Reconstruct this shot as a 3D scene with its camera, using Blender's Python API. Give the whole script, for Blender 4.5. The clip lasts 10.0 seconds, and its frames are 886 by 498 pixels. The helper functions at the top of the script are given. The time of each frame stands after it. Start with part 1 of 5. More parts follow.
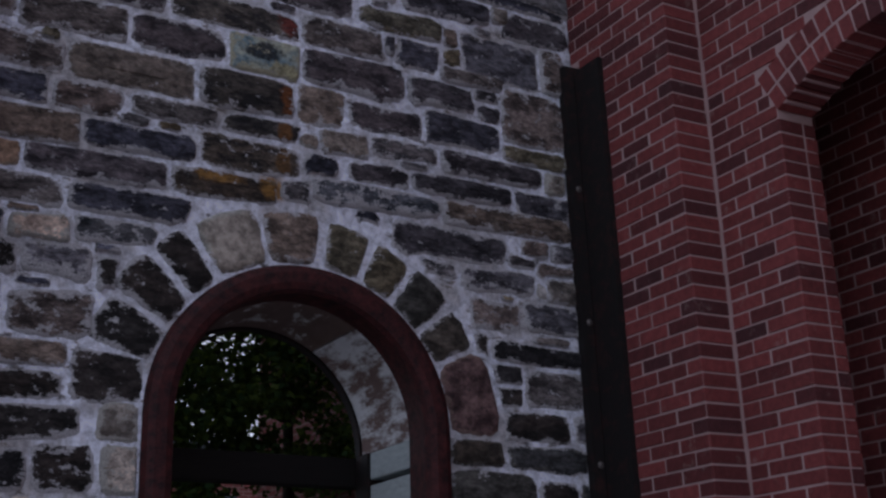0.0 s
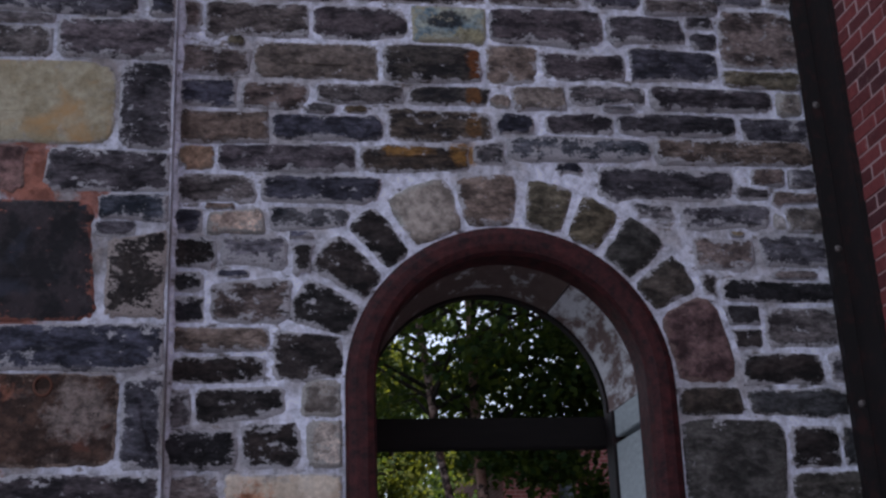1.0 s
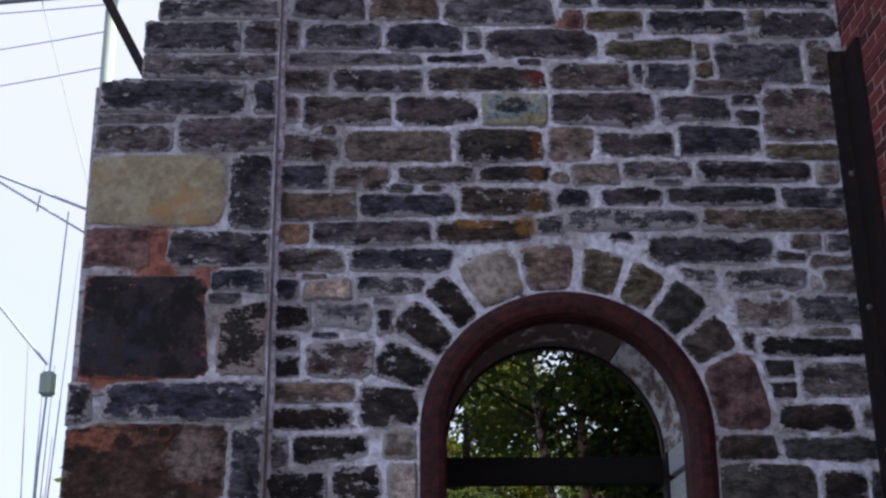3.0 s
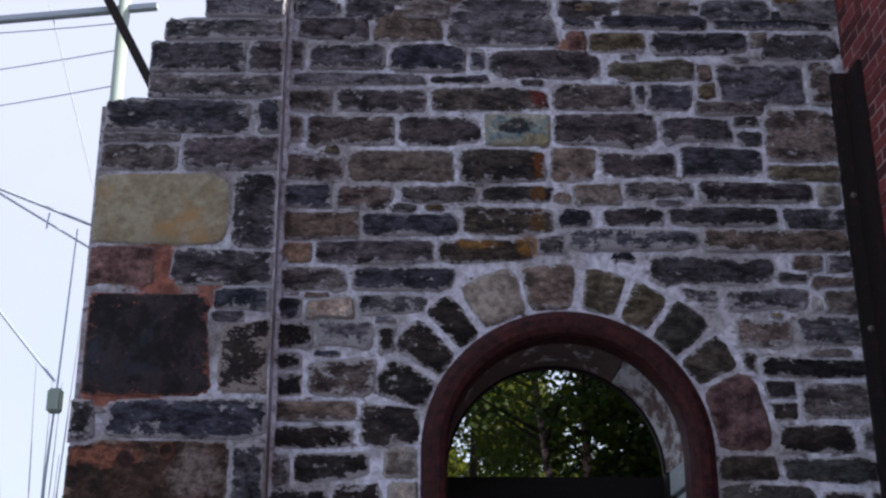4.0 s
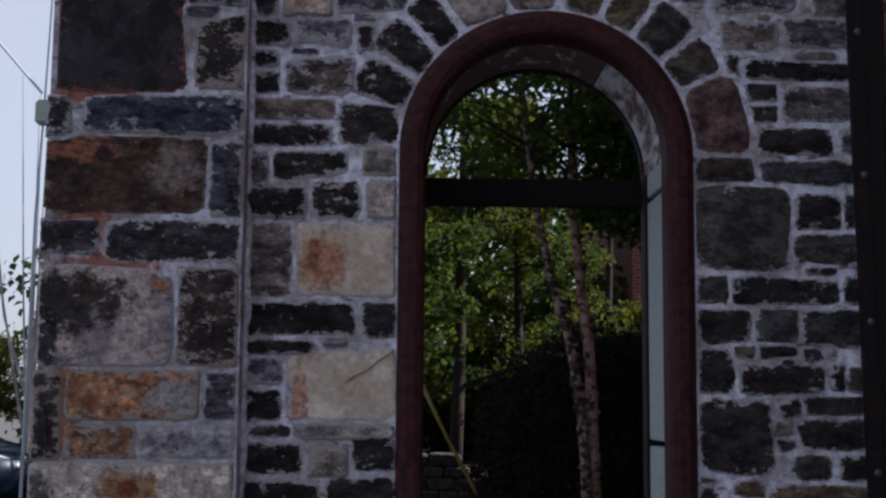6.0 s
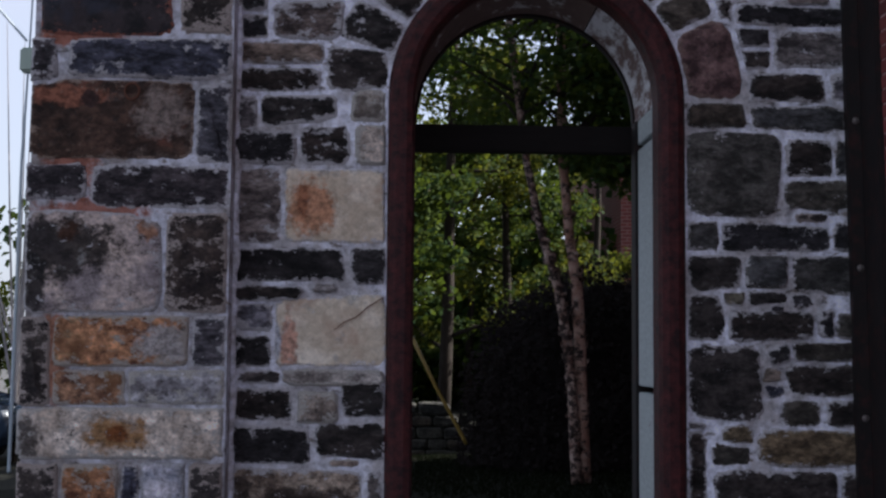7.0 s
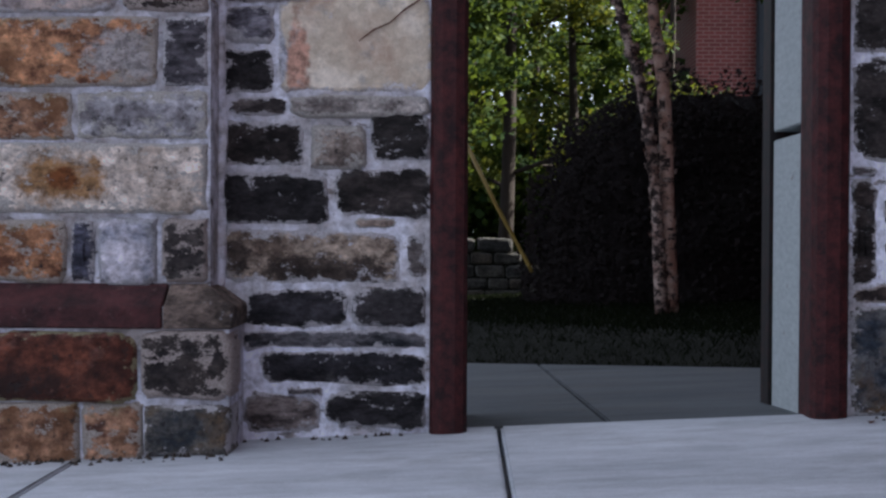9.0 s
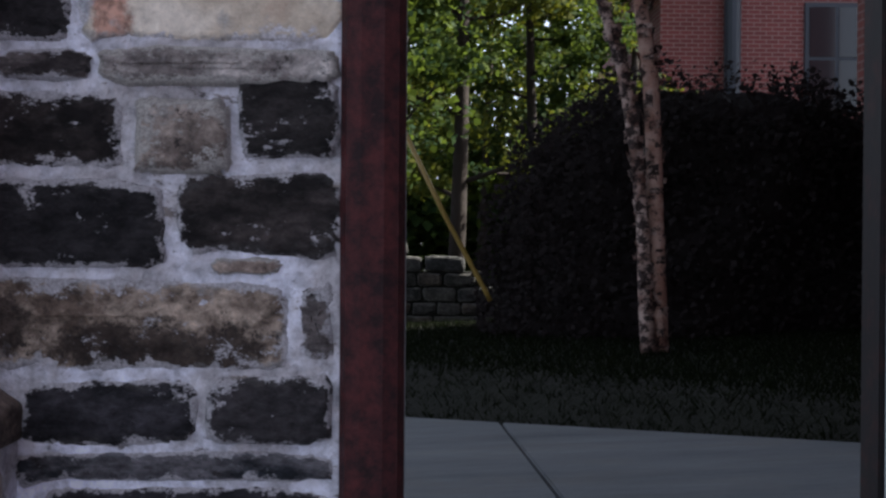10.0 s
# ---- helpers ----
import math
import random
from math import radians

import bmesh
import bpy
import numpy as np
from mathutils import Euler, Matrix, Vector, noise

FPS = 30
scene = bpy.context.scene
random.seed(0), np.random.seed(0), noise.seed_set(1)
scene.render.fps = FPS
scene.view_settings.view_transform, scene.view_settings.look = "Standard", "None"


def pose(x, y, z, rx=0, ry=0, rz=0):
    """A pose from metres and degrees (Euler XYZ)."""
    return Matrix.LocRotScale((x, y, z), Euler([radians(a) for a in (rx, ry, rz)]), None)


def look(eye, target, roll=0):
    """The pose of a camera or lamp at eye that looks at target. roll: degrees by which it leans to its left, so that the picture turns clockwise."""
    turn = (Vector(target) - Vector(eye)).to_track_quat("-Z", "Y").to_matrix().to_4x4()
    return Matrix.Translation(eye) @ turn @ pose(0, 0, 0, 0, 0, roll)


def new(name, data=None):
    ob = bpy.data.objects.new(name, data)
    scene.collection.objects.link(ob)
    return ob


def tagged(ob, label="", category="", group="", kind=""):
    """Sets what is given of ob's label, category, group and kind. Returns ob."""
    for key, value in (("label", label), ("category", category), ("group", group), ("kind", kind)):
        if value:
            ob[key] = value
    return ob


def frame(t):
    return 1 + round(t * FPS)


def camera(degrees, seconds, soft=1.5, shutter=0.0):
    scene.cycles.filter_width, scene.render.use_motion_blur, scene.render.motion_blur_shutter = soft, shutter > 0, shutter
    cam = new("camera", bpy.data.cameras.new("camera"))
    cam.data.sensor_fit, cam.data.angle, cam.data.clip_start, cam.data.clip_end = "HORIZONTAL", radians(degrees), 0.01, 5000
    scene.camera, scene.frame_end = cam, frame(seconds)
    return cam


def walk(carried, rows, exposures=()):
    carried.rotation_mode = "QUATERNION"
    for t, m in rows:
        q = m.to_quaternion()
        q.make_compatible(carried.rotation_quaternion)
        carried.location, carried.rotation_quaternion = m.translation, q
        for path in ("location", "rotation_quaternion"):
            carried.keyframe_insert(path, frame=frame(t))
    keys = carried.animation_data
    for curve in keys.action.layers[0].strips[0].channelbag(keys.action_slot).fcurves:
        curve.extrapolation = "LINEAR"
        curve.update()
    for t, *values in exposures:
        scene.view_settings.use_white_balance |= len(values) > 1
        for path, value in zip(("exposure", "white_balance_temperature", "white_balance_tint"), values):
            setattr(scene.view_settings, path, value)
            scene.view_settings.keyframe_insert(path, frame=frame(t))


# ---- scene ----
cam = camera(38.5, 10.0, 2.5)
PATH = [
    (0, (-0.165, 0.074, 0.998), (0.808, 1.701, 1.634), -1.7),
    (0.5, (0.507, -0.15, 0.964), (1.099, 1.654, 1.591), -1.8),
    (1, (0.963, -0.172, 0.921), (1.247, 1.708, 1.544), -2.1),
    (1.5, (1.221, -0.381, 0.822), (1.337, 1.516, 1.446), -1.5),
    (2, (1.265, -0.677, 0.93), (1.344, 1.223, 1.551), -1.1),
    (2.5, (1.273, -0.951, 0.963), (1.329, 0.95, 1.583), -0.8),
    (4, (1.325, -1.041, 0.956), (1.35, 0.848, 1.611), -0.0),
    (4.5, (1.343, -1.028, 0.934), (1.368, 0.859, 1.595), 0.3),
    (5, (1.342, -1.023, 0.909), (1.371, 0.886, 1.505), 0.4),
    (5.5, (1.397, -1.011, 0.858), (1.423, 0.949, 1.254), 0.5),
    (5.7, (1.396, -1.002, 0.843), (1.427, 0.974, 1.146), 0.5),
    (6.8, (1.435, -0.962, 0.845), (1.475, 1.029, 1.032), 0.5),
    (7, (1.396, -0.96, 0.817), (1.451, 1.033, 0.979), 0.5),
    (7.5, (1.411, -0.9, 0.729), (1.484, 1.099, 0.76), 0.4),
    (8, (1.431, -0.682, 0.452), (1.478, 1.318, 0.445), 0.3),
    (8.5, (1.473, -0.17, 0.231), (1.436, 1.83, 0.225), 0.3),
    (9, (1.417, 0.64, 0.287), (1.381, 2.64, 0.26), 0.3),
    (9.5, (1.418, 1.554, 0.35), (1.385, 3.554, 0.331), 0.3),
    (10, (1.441, 2.377, 0.367), (1.486, 4.376, 0.354), 0.4),
]
EXPOSURES = [(t, stops, 6150, 13 if t < 6 else 11) for t, stops in (
    (0.0, 1.22), (0.5, 1.42), (1.0, 1.78), (1.5, 1.88), (2.0, 1.72), (2.5, 1.70), (4.0, 1.60), (4.5, 1.46), (5.0, 1.27), (5.5, 1.08),
    (7.0, 1.42), (7.5, 1.55), (8.0, 1.96), (8.5, 2.10), (9.0, 2.10), (9.5, 2.06), (10.0, 2.06))]
walk(cam, [(t, look(eye, target, roll)) for t, eye, target, roll in PATH], EXPOSURES)

# ---- sky and sun ----
SUN_ELEVATION, SUN_AZIMUTH = 40.0, 80.0      # degrees; azimuth from +y towards +x
world = bpy.data.worlds.new("sky")
scene.world = world
world.use_nodes = True
wn, wl = world.node_tree.nodes, world.node_tree.links
sky = wn.new("ShaderNodeTexSky")
sky.sky_type, sky.sun_disc = "NISHITA", False
sky.sun_elevation, sky.sun_rotation = radians(SUN_ELEVATION), radians(SUN_AZIMUTH)
sky.air_density, sky.dust_density, sky.ozone_density = 1.0, 3.0, 1.0
haze = wn.new("ShaderNodeMix")
haze.data_type = "RGBA"
cloud = wn.new("ShaderNodeTexNoise")
cloud.inputs["Scale"].default_value, cloud.inputs["Detail"].default_value = 2.2, 5
veil = wn.new("ShaderNodeValToRGB")
veil.color_ramp.elements[0].position, veil.color_ramp.elements[0].color = 0.35, (0.62, 0.62, 0.62, 1)
veil.color_ramp.elements[1].position, veil.color_ramp.elements[1].color = 0.65, (0.95, 0.95, 0.95, 1)
wl.new(cloud.outputs["Fac"], veil.inputs["Fac"])
wl.new(veil.outputs["Color"], haze.inputs[0])
wl.new(sky.outputs["Color"], haze.inputs[6])
haze.inputs[7].default_value = (2.85, 2.95, 3.40, 1)
wl.new(haze.outputs[2], wn["Background"].inputs["Color"])
wn["Background"].inputs["Strength"].default_value = 0.10
sun = new("sun", bpy.data.lights.new("sun", "SUN"))
sun.data.energy, sun.data.angle, sun.data.color = 4.2, radians(0.6), (1.0, 0.93, 0.82)
s_dir = Vector((math.sin(radians(SUN_AZIMUTH)) * math.cos(radians(SUN_ELEVATION)), math.cos(radians(SUN_AZIMUTH)) * math.cos(radians(SUN_ELEVATION)), math.sin(radians(SUN_ELEVATION))))
sun.matrix_world = look(tuple(s_dir * 60), (0, 0, 0))


# ---- helpers ----
def link_part(name, verts, faces, material, parent=None, label="", smooth=False):
    """One mesh object from vertices and faces."""
    me = bpy.data.meshes.new(name)
    me.from_pydata(verts, [], faces)
    me.update()
    me.materials.append(material)
    if smooth:
        me.polygons.foreach_set("use_smooth", [True] * len(me.polygons))
    ob = new(name, me)
    ob.parent = parent
    if label:
        ob["label"] = label
    return ob


def part(name, bm, material, parent=None, label="", smooth=False):
    """Links a bmesh as one mesh object."""
    me = bpy.data.meshes.new(name)
    bmesh.ops.recalc_face_normals(bm, faces=bm.faces)
    bm.to_mesh(me)
    bm.free()
    me.materials.append(material)
    if smooth:
        me.polygons.foreach_set("use_smooth", [True] * len(me.polygons))
    ob = new(name, me)
    ob.parent = parent
    if label:
        ob["label"] = label
    return ob


def thing(name, place, label, category, group="", kind=""):
    ob = new(name)
    ob.matrix_basis = Matrix.Translation(place)
    ob.empty_display_size = 0.1
    return tagged(ob, label, category, group, kind)


def box(bm, x0, x1, y0, y1, z0, z1, bevel=0.0, m=None):
    """Adds a box to a bmesh, its edges rounded by bevel."""
    made = bmesh.ops.create_cube(bm, size=1.0, matrix=(m or Matrix()) @ Matrix.Translation(((x0 + x1) / 2, (y0 + y1) / 2, (z0 + z1) / 2)) @ Matrix.Diagonal((x1 - x0, y1 - y0, z1 - z0, 1)))
    if bevel:
        edges = list({e for v in made["verts"] for e in v.link_edges})
        bmesh.ops.bevel(bm, geom=edges, offset=bevel, segments=2, affect="EDGES")
    return bm


def tube(bm, path, radii, sides=10):
    """A round, tapering limb along a path."""
    rings, pts = [], [Vector(p) for p in path]
    for i, p in enumerate(pts):
        d = (pts[min(i + 1, len(pts) - 1)] - pts[max(i - 1, 0)]).normalized()
        u = d.orthogonal().normalized() if i == 0 else (rings[-1][1] - d * rings[-1][1].dot(d)).normalized()
        v = d.cross(u)
        r = radii[i] if len(radii) > 1 else radii[0]
        rings.append(([bm.verts.new(p + (u * math.cos(a) + v * math.sin(a)) * r) for a in [2 * math.pi * k / sides for k in range(sides)]], u))
    for (a, _), (b, _) in zip(rings, rings[1:]):
        for k in range(sides):
            bm.faces.new((a[k], a[(k + 1) % sides], b[(k + 1) % sides], b[k]))
    bm.faces.new(rings[0][0][::-1])
    bm.faces.new(rings[-1][0])
    return bm


def ground_z(x):
    """The pavement rises gently along the wall."""
    return -0.437 + 0.0475 * max(-5.0, min(5.0, x))


def court_edge(x):
    """Where the courtyard path meets the planting."""
    return 9.65 - 1.21 * (max(0.0, min(3.9, x)) - 1.38)


def court_z(x, y):
    """The courtyard path falls away from the doorway."""
    return ground_z(x) - 0.0568 * (y - 4.9)


def bed_z(x, y):
    """The planting stands on a low bank over the path."""
    low, s = court_z(x, min(y, court_edge(x))) - 0.03, max(0.0, min(1.0, (y - court_edge(x)) / 0.55))
    return low + (ground_z(x) - 0.02 - low) * s * s * (3 - 2 * s)


# ---- materials ----
class Nodes:
    """A node material under construction."""

    def __init__(self, name, rough=0.85, metal=0.0, spec=0.35):
        self.mat = bpy.data.materials.new(name)
        self.mat.use_nodes = True
        self.n, self.l = self.mat.node_tree.nodes, self.mat.node_tree.links
        self.b = self.n["Principled BSDF"]
        self.b.inputs["Roughness"].default_value = rough
        self.b.inputs["Metallic"].default_value = metal
        self.b.inputs["Specular IOR Level"].default_value = spec

    def coords(self, random_shift=True, scale=(1, 1, 1)):
        g = self.n.new("ShaderNodeNewGeometry")
        out = g.outputs["Position"]
        if random_shift:
            info = self.n.new("ShaderNodeObjectInfo")
            mul = self.n.new("ShaderNodeMath")
            mul.operation, mul.inputs[1].default_value = "MULTIPLY", 37.0
            self.l.new(info.outputs["Random"], mul.inputs[0])
            add = self.n.new("ShaderNodeVectorMath")
            self.l.new(out, add.inputs[0])
            self.l.new(mul.outputs[0], add.inputs[1])
            out = add.outputs[0]
        if scale != (1, 1, 1):
            m = self.n.new("ShaderNodeVectorMath")
            m.operation = "MULTIPLY"
            m.inputs[1].default_value = scale
            self.l.new(out, m.inputs[0])
            out = m.outputs[0]
        return out

    def noise(self, at, scale, detail=5, rough=0.6, distortion=0.0):
        t = self.n.new("ShaderNodeTexNoise")
        t.inputs["Scale"].default_value, t.inputs["Detail"].default_value, t.inputs["Roughness"].default_value = scale, detail, rough
        t.inputs["Distortion"].default_value = distortion
        self.l.new(at, t.inputs["Vector"])
        return t.outputs["Fac"]

    def ramp(self, fac, *stops):
        """Stops of (place, colour or grey)."""
        r = self.n.new("ShaderNodeValToRGB")
        e = r.color_ramp.elements
        while len(e) < len(stops):
            e.new(0.5)
        for el, (p, c) in zip(e, stops):
            el.position = p
            el.color = (c, c, c, 1) if isinstance(c, (int, float)) else (*c, 1)
        self.l.new(fac, r.inputs["Fac"])
        return r.outputs["Color"]

    def mix(self, fac, a, b, mode="MIX"):
        m = self.n.new("ShaderNodeMix")
        m.data_type, m.blend_type = "RGBA", mode
        for sock, v in ((m.inputs[0], fac), (m.inputs[6], a), (m.inputs[7], b)):
            if isinstance(v, (int, float)):
                sock.default_value = v
            elif isinstance(v, tuple):
                sock.default_value = (*v, 1)
            else:
                self.l.new(v, sock)
        return m.outputs[2]

    def math(self, op, a, b):
        m = self.n.new("ShaderNodeMath")
        m.operation = op
        for sock, v in zip(m.inputs, (a, b)):
            if isinstance(v, (int, float)):
                sock.default_value = v
            else:
                self.l.new(v, sock)
        return m.outputs[0]

    def blot(self, x, z, rx, rz):
        """A ragged oval stain on the wall, centred on x and z."""
        at = self.coords(False)
        off = self.n.new("ShaderNodeVectorMath")
        off.operation, off.inputs[1].default_value = "SUBTRACT", (x, 0, z)
        self.l.new(at, off.inputs[0])
        mul = self.n.new("ShaderNodeVectorMath")
        mul.operation, mul.inputs[1].default_value = "MULTIPLY", (1 / rx, 0, 1 / rz)
        self.l.new(off.outputs[0], mul.inputs[0])
        far = self.n.new("ShaderNodeVectorMath")
        far.operation = "LENGTH"
        self.l.new(mul.outputs[0], far.inputs[0])
        d = self.math("ADD", far.outputs["Value"], self.math("MULTIPLY", self.noise(at, 15, 7, 0.75), 2.2))
        return self.ramp(self.math("SUBTRACT", d, 1.1), (0.65, 0.92), (1.0, 0.0))

    def finish(self, colour, bump=None, strength=0.4, distance=0.01):
        if isinstance(colour, tuple):
            self.b.inputs["Base Color"].default_value = (*colour, 1)
        else:
            self.l.new(colour, self.b.inputs["Base Color"])
        if bump is not None:
            k = self.n.new("ShaderNodeBump")
            k.inputs["Strength"].default_value, k.inputs["Distance"].default_value = strength, distance
            self.l.new(bump, k.inputs["Height"])
            self.l.new(k.outputs["Normal"], self.b.inputs["Normal"])
        return self.mat


def stone_material(name, dark, light, lime=0.5, lime_colour=(0.68, 0.66, 0.69), stain=None, stain_at=0.6, patch=1.6, sawn=False, blots=(), strata_run=1.25, pits=0.85, washes=()):
    """Rough-faced rubble stone with lime smears at its edges; sawn stone is smoother."""
    k = Nodes(name, 0.72, 0.0, 0.22)
    at = k.coords()
    strata = k.coords(True, (1, 1, 1.0 if sawn else strata_run))
    broad, grain, fine = k.noise(strata, 5.0 * patch, 6, 0.65), k.noise(strata, 30, 7, 0.72), k.noise(at, 160, 3, 0.7)
    c = k.mix(k.ramp(broad, (0.44 if sawn else 0.40, 0.0), (0.57 if sawn else 0.62, 1.0)), dark, light)
    c = k.mix(0.9, c, k.ramp(grain, (0.34, 0.72 if sawn else 0.42), (0.66, 1.2 if sawn else 1.9)), "MULTIPLY")
    info = k.n.new("ShaderNodeObjectInfo")
    c = k.mix(1.0, c, k.ramp(info.outputs["Random"], (0.0, 0.80), (0.55, 1.12), (1.0, 1.5)), "MULTIPLY")
    hue = k.math("FRACT", k.math("MULTIPLY", info.outputs["Random"], 7.3), 0.0)
    c = k.mix(1.0, c, k.ramp(hue, (0.0, (1.12, 0.97, 0.90)), (0.5, (1.0, 1.0, 1.0)), (1.0, (0.88, 0.97, 1.18))), "MULTIPLY")
    if stain:
        c = k.mix(k.ramp(k.noise(at, 4.2, 5, 0.6, 0.4), (stain_at - 0.08, 0.0), (stain_at + 0.06, 0.85)), c, stain)
    for bx, bz, rx, rz, tone in blots:
        c = k.mix(k.blot(bx, bz, rx, rz), c, k.mix(k.ramp(grain, (0.40, 0.0), (0.58, 1.0)), tuple(v * 0.4 for v in tone), tone))
    edge = k.n.new("ShaderNodeAttribute")
    edge.attribute_name = "edge"
    if not sawn:
        c = k.mix(k.ramp(k.noise(at, 21, 8, 0.8), (0.575, 0.0), (0.625, pits)), c, (0.030, 0.026, 0.025))
    rim = tuple(min(0.42, 1.3 * v + 0.05) for v in light)
    worn = k.math("ADD", k.math("MULTIPLY", edge.outputs["Fac"], 0.20), k.noise(strata, 10, 6, 0.7))
    c = k.mix(k.ramp(worn, (0.60, 0.0), (0.72, 0.75)), c, k.mix(k.ramp(grain, (0.40, 0.0), (0.60, 1.0)), tuple(0.5 * v for v in rim), rim))
    fleck = k.mix(0.16, k.noise(k.coords(True, (1, 1, 1.6)), 13, 7, 0.75), k.noise(at, 75, 4, 0.7))
    smear = k.math("ADD", k.math("MULTIPLY", edge.outputs["Fac"], 0.17), fleck)
    for bx, bz, rx, rz in washes:
        smear = k.math("ADD", smear, k.math("MULTIPLY", k.blot(bx, bz, rx, rz), 0.055))
    top = 0.690 - 0.125 * lime
    chalk = k.mix(k.ramp(fine, (0.35, 0.0), (0.65, 1.0)), lime_colour, tuple(v * 0.55 for v in lime_colour))
    c = k.mix(k.ramp(smear, (top - 0.018, 0.0), (top + 0.022, 1.0)), c, chalk)
    h = k.math("ADD", k.math("MULTIPLY", broad, 1.2), k.math("ADD", grain, k.math("MULTIPLY", fine, 0.35)))
    return k.finish(c, h, 0.7 if sawn else 1.0, 0.012 if sawn else 0.023)


def mortar_material(name, tint, second, blots=()):
    """Lime pointing, white in places, smeared and dirty in others, with spalls of stone showing through."""
    k = Nodes(name, 0.92, 0.0, 0.2)
    at = k.coords(False)
    lay_at = k.coords(False, (1, 1, 2.4))
    broad, mid, fine = k.noise(at, 2.6, 6, 0.65), k.noise(at, 22, 6, 0.7), k.noise(at, 140, 3, 0.7)
    c = k.mix(k.ramp(broad, (0.46, 0.0), (0.60, 1.0)), tint, second)
    c = k.mix(0.8, c, k.ramp(mid, (0.34, 0.42), (0.58, 1.12)), "MULTIPLY")
    spall = k.noise(lay_at, 9, 7, 0.72)
    c = k.mix(k.ramp(spall, (0.585, 0.0), (0.63, 0.85)), c, k.mix(k.ramp(mid, (0.38, 0.0), (0.62, 1.0)), (0.050, 0.042, 0.038), (0.26, 0.22, 0.19)))
    c = k.mix(k.ramp(k.noise(at, 36, 6, 0.75), (0.63, 0.0), (0.70, 0.7)), c, (0.06, 0.052, 0.05))
    for bx, bz, rx, rz, tone in blots:
        c = k.mix(k.blot(bx, bz, rx, rz), c, k.mix(k.ramp(mid, (0.40, 0.0), (0.60, 1.0)), tuple(v * 0.5 for v in tone), tone))
    h = k.math("ADD", k.math("MULTIPLY", broad, 1.5), k.math("ADD", mid, k.math("MULTIPLY", fine, 0.3)))
    return k.finish(c, h, 1.0, 0.018)


RUST_TONE, BRICK_TONE = (0.40, 0.21, 0.06), (0.40, 0.15, 0.10)
RUST_RUN = ((1.895, 3.45, 0.05, 0.14, (0.26, 0.09, 0.03)), (1.88, 3.28, 0.04, 0.08, (0.24, 0.11, 0.04)), (1.87, 3.14, 0.04, 0.07, (0.22, 0.12, 0.05)), (1.83, 3.00, 0.08, 0.07, RUST_TONE), (1.58, 3.01, 0.13, 0.03, RUST_TONE), (1.90, 3.82, 0.06, 0.10, (0.26, 0.06, 0.05)))
MORTAR = mortar_material("lime_mortar", (0.86, 0.88, 1.0), (0.52, 0.50, 0.52), RUST_RUN[3:5] + ((2.07, 4.10, 0.09, 0.07, (0.46, 0.20, 0.10)),))
MORTAR_RED = mortar_material("red_lime_mortar", (0.68, 0.69, 0.78), (0.33, 0.30, 0.295), ((0.06, 2.80, 0.14, 0.26, BRICK_TONE), (-0.05, 2.20, 0.26, 0.05, BRICK_TONE), (-0.10, 1.62, 0.13, 0.17, BRICK_TONE), (0.30, 2.70, 0.10, 0.07, BRICK_TONE), (-0.15, 0.80, 0.07, 0.28, (0.44, 0.20, 0.12)), (0.0, 1.43, 0.30, 0.05, BRICK_TONE)))
WASHED = ((0.95, 2.50, 0.42, 0.42), (2.60, 3.04, 0.75, 0.10), (1.05, 1.85, 0.35, 0.28), (2.85, 2.62, 0.32, 0.28))     # where the wall was limewashed
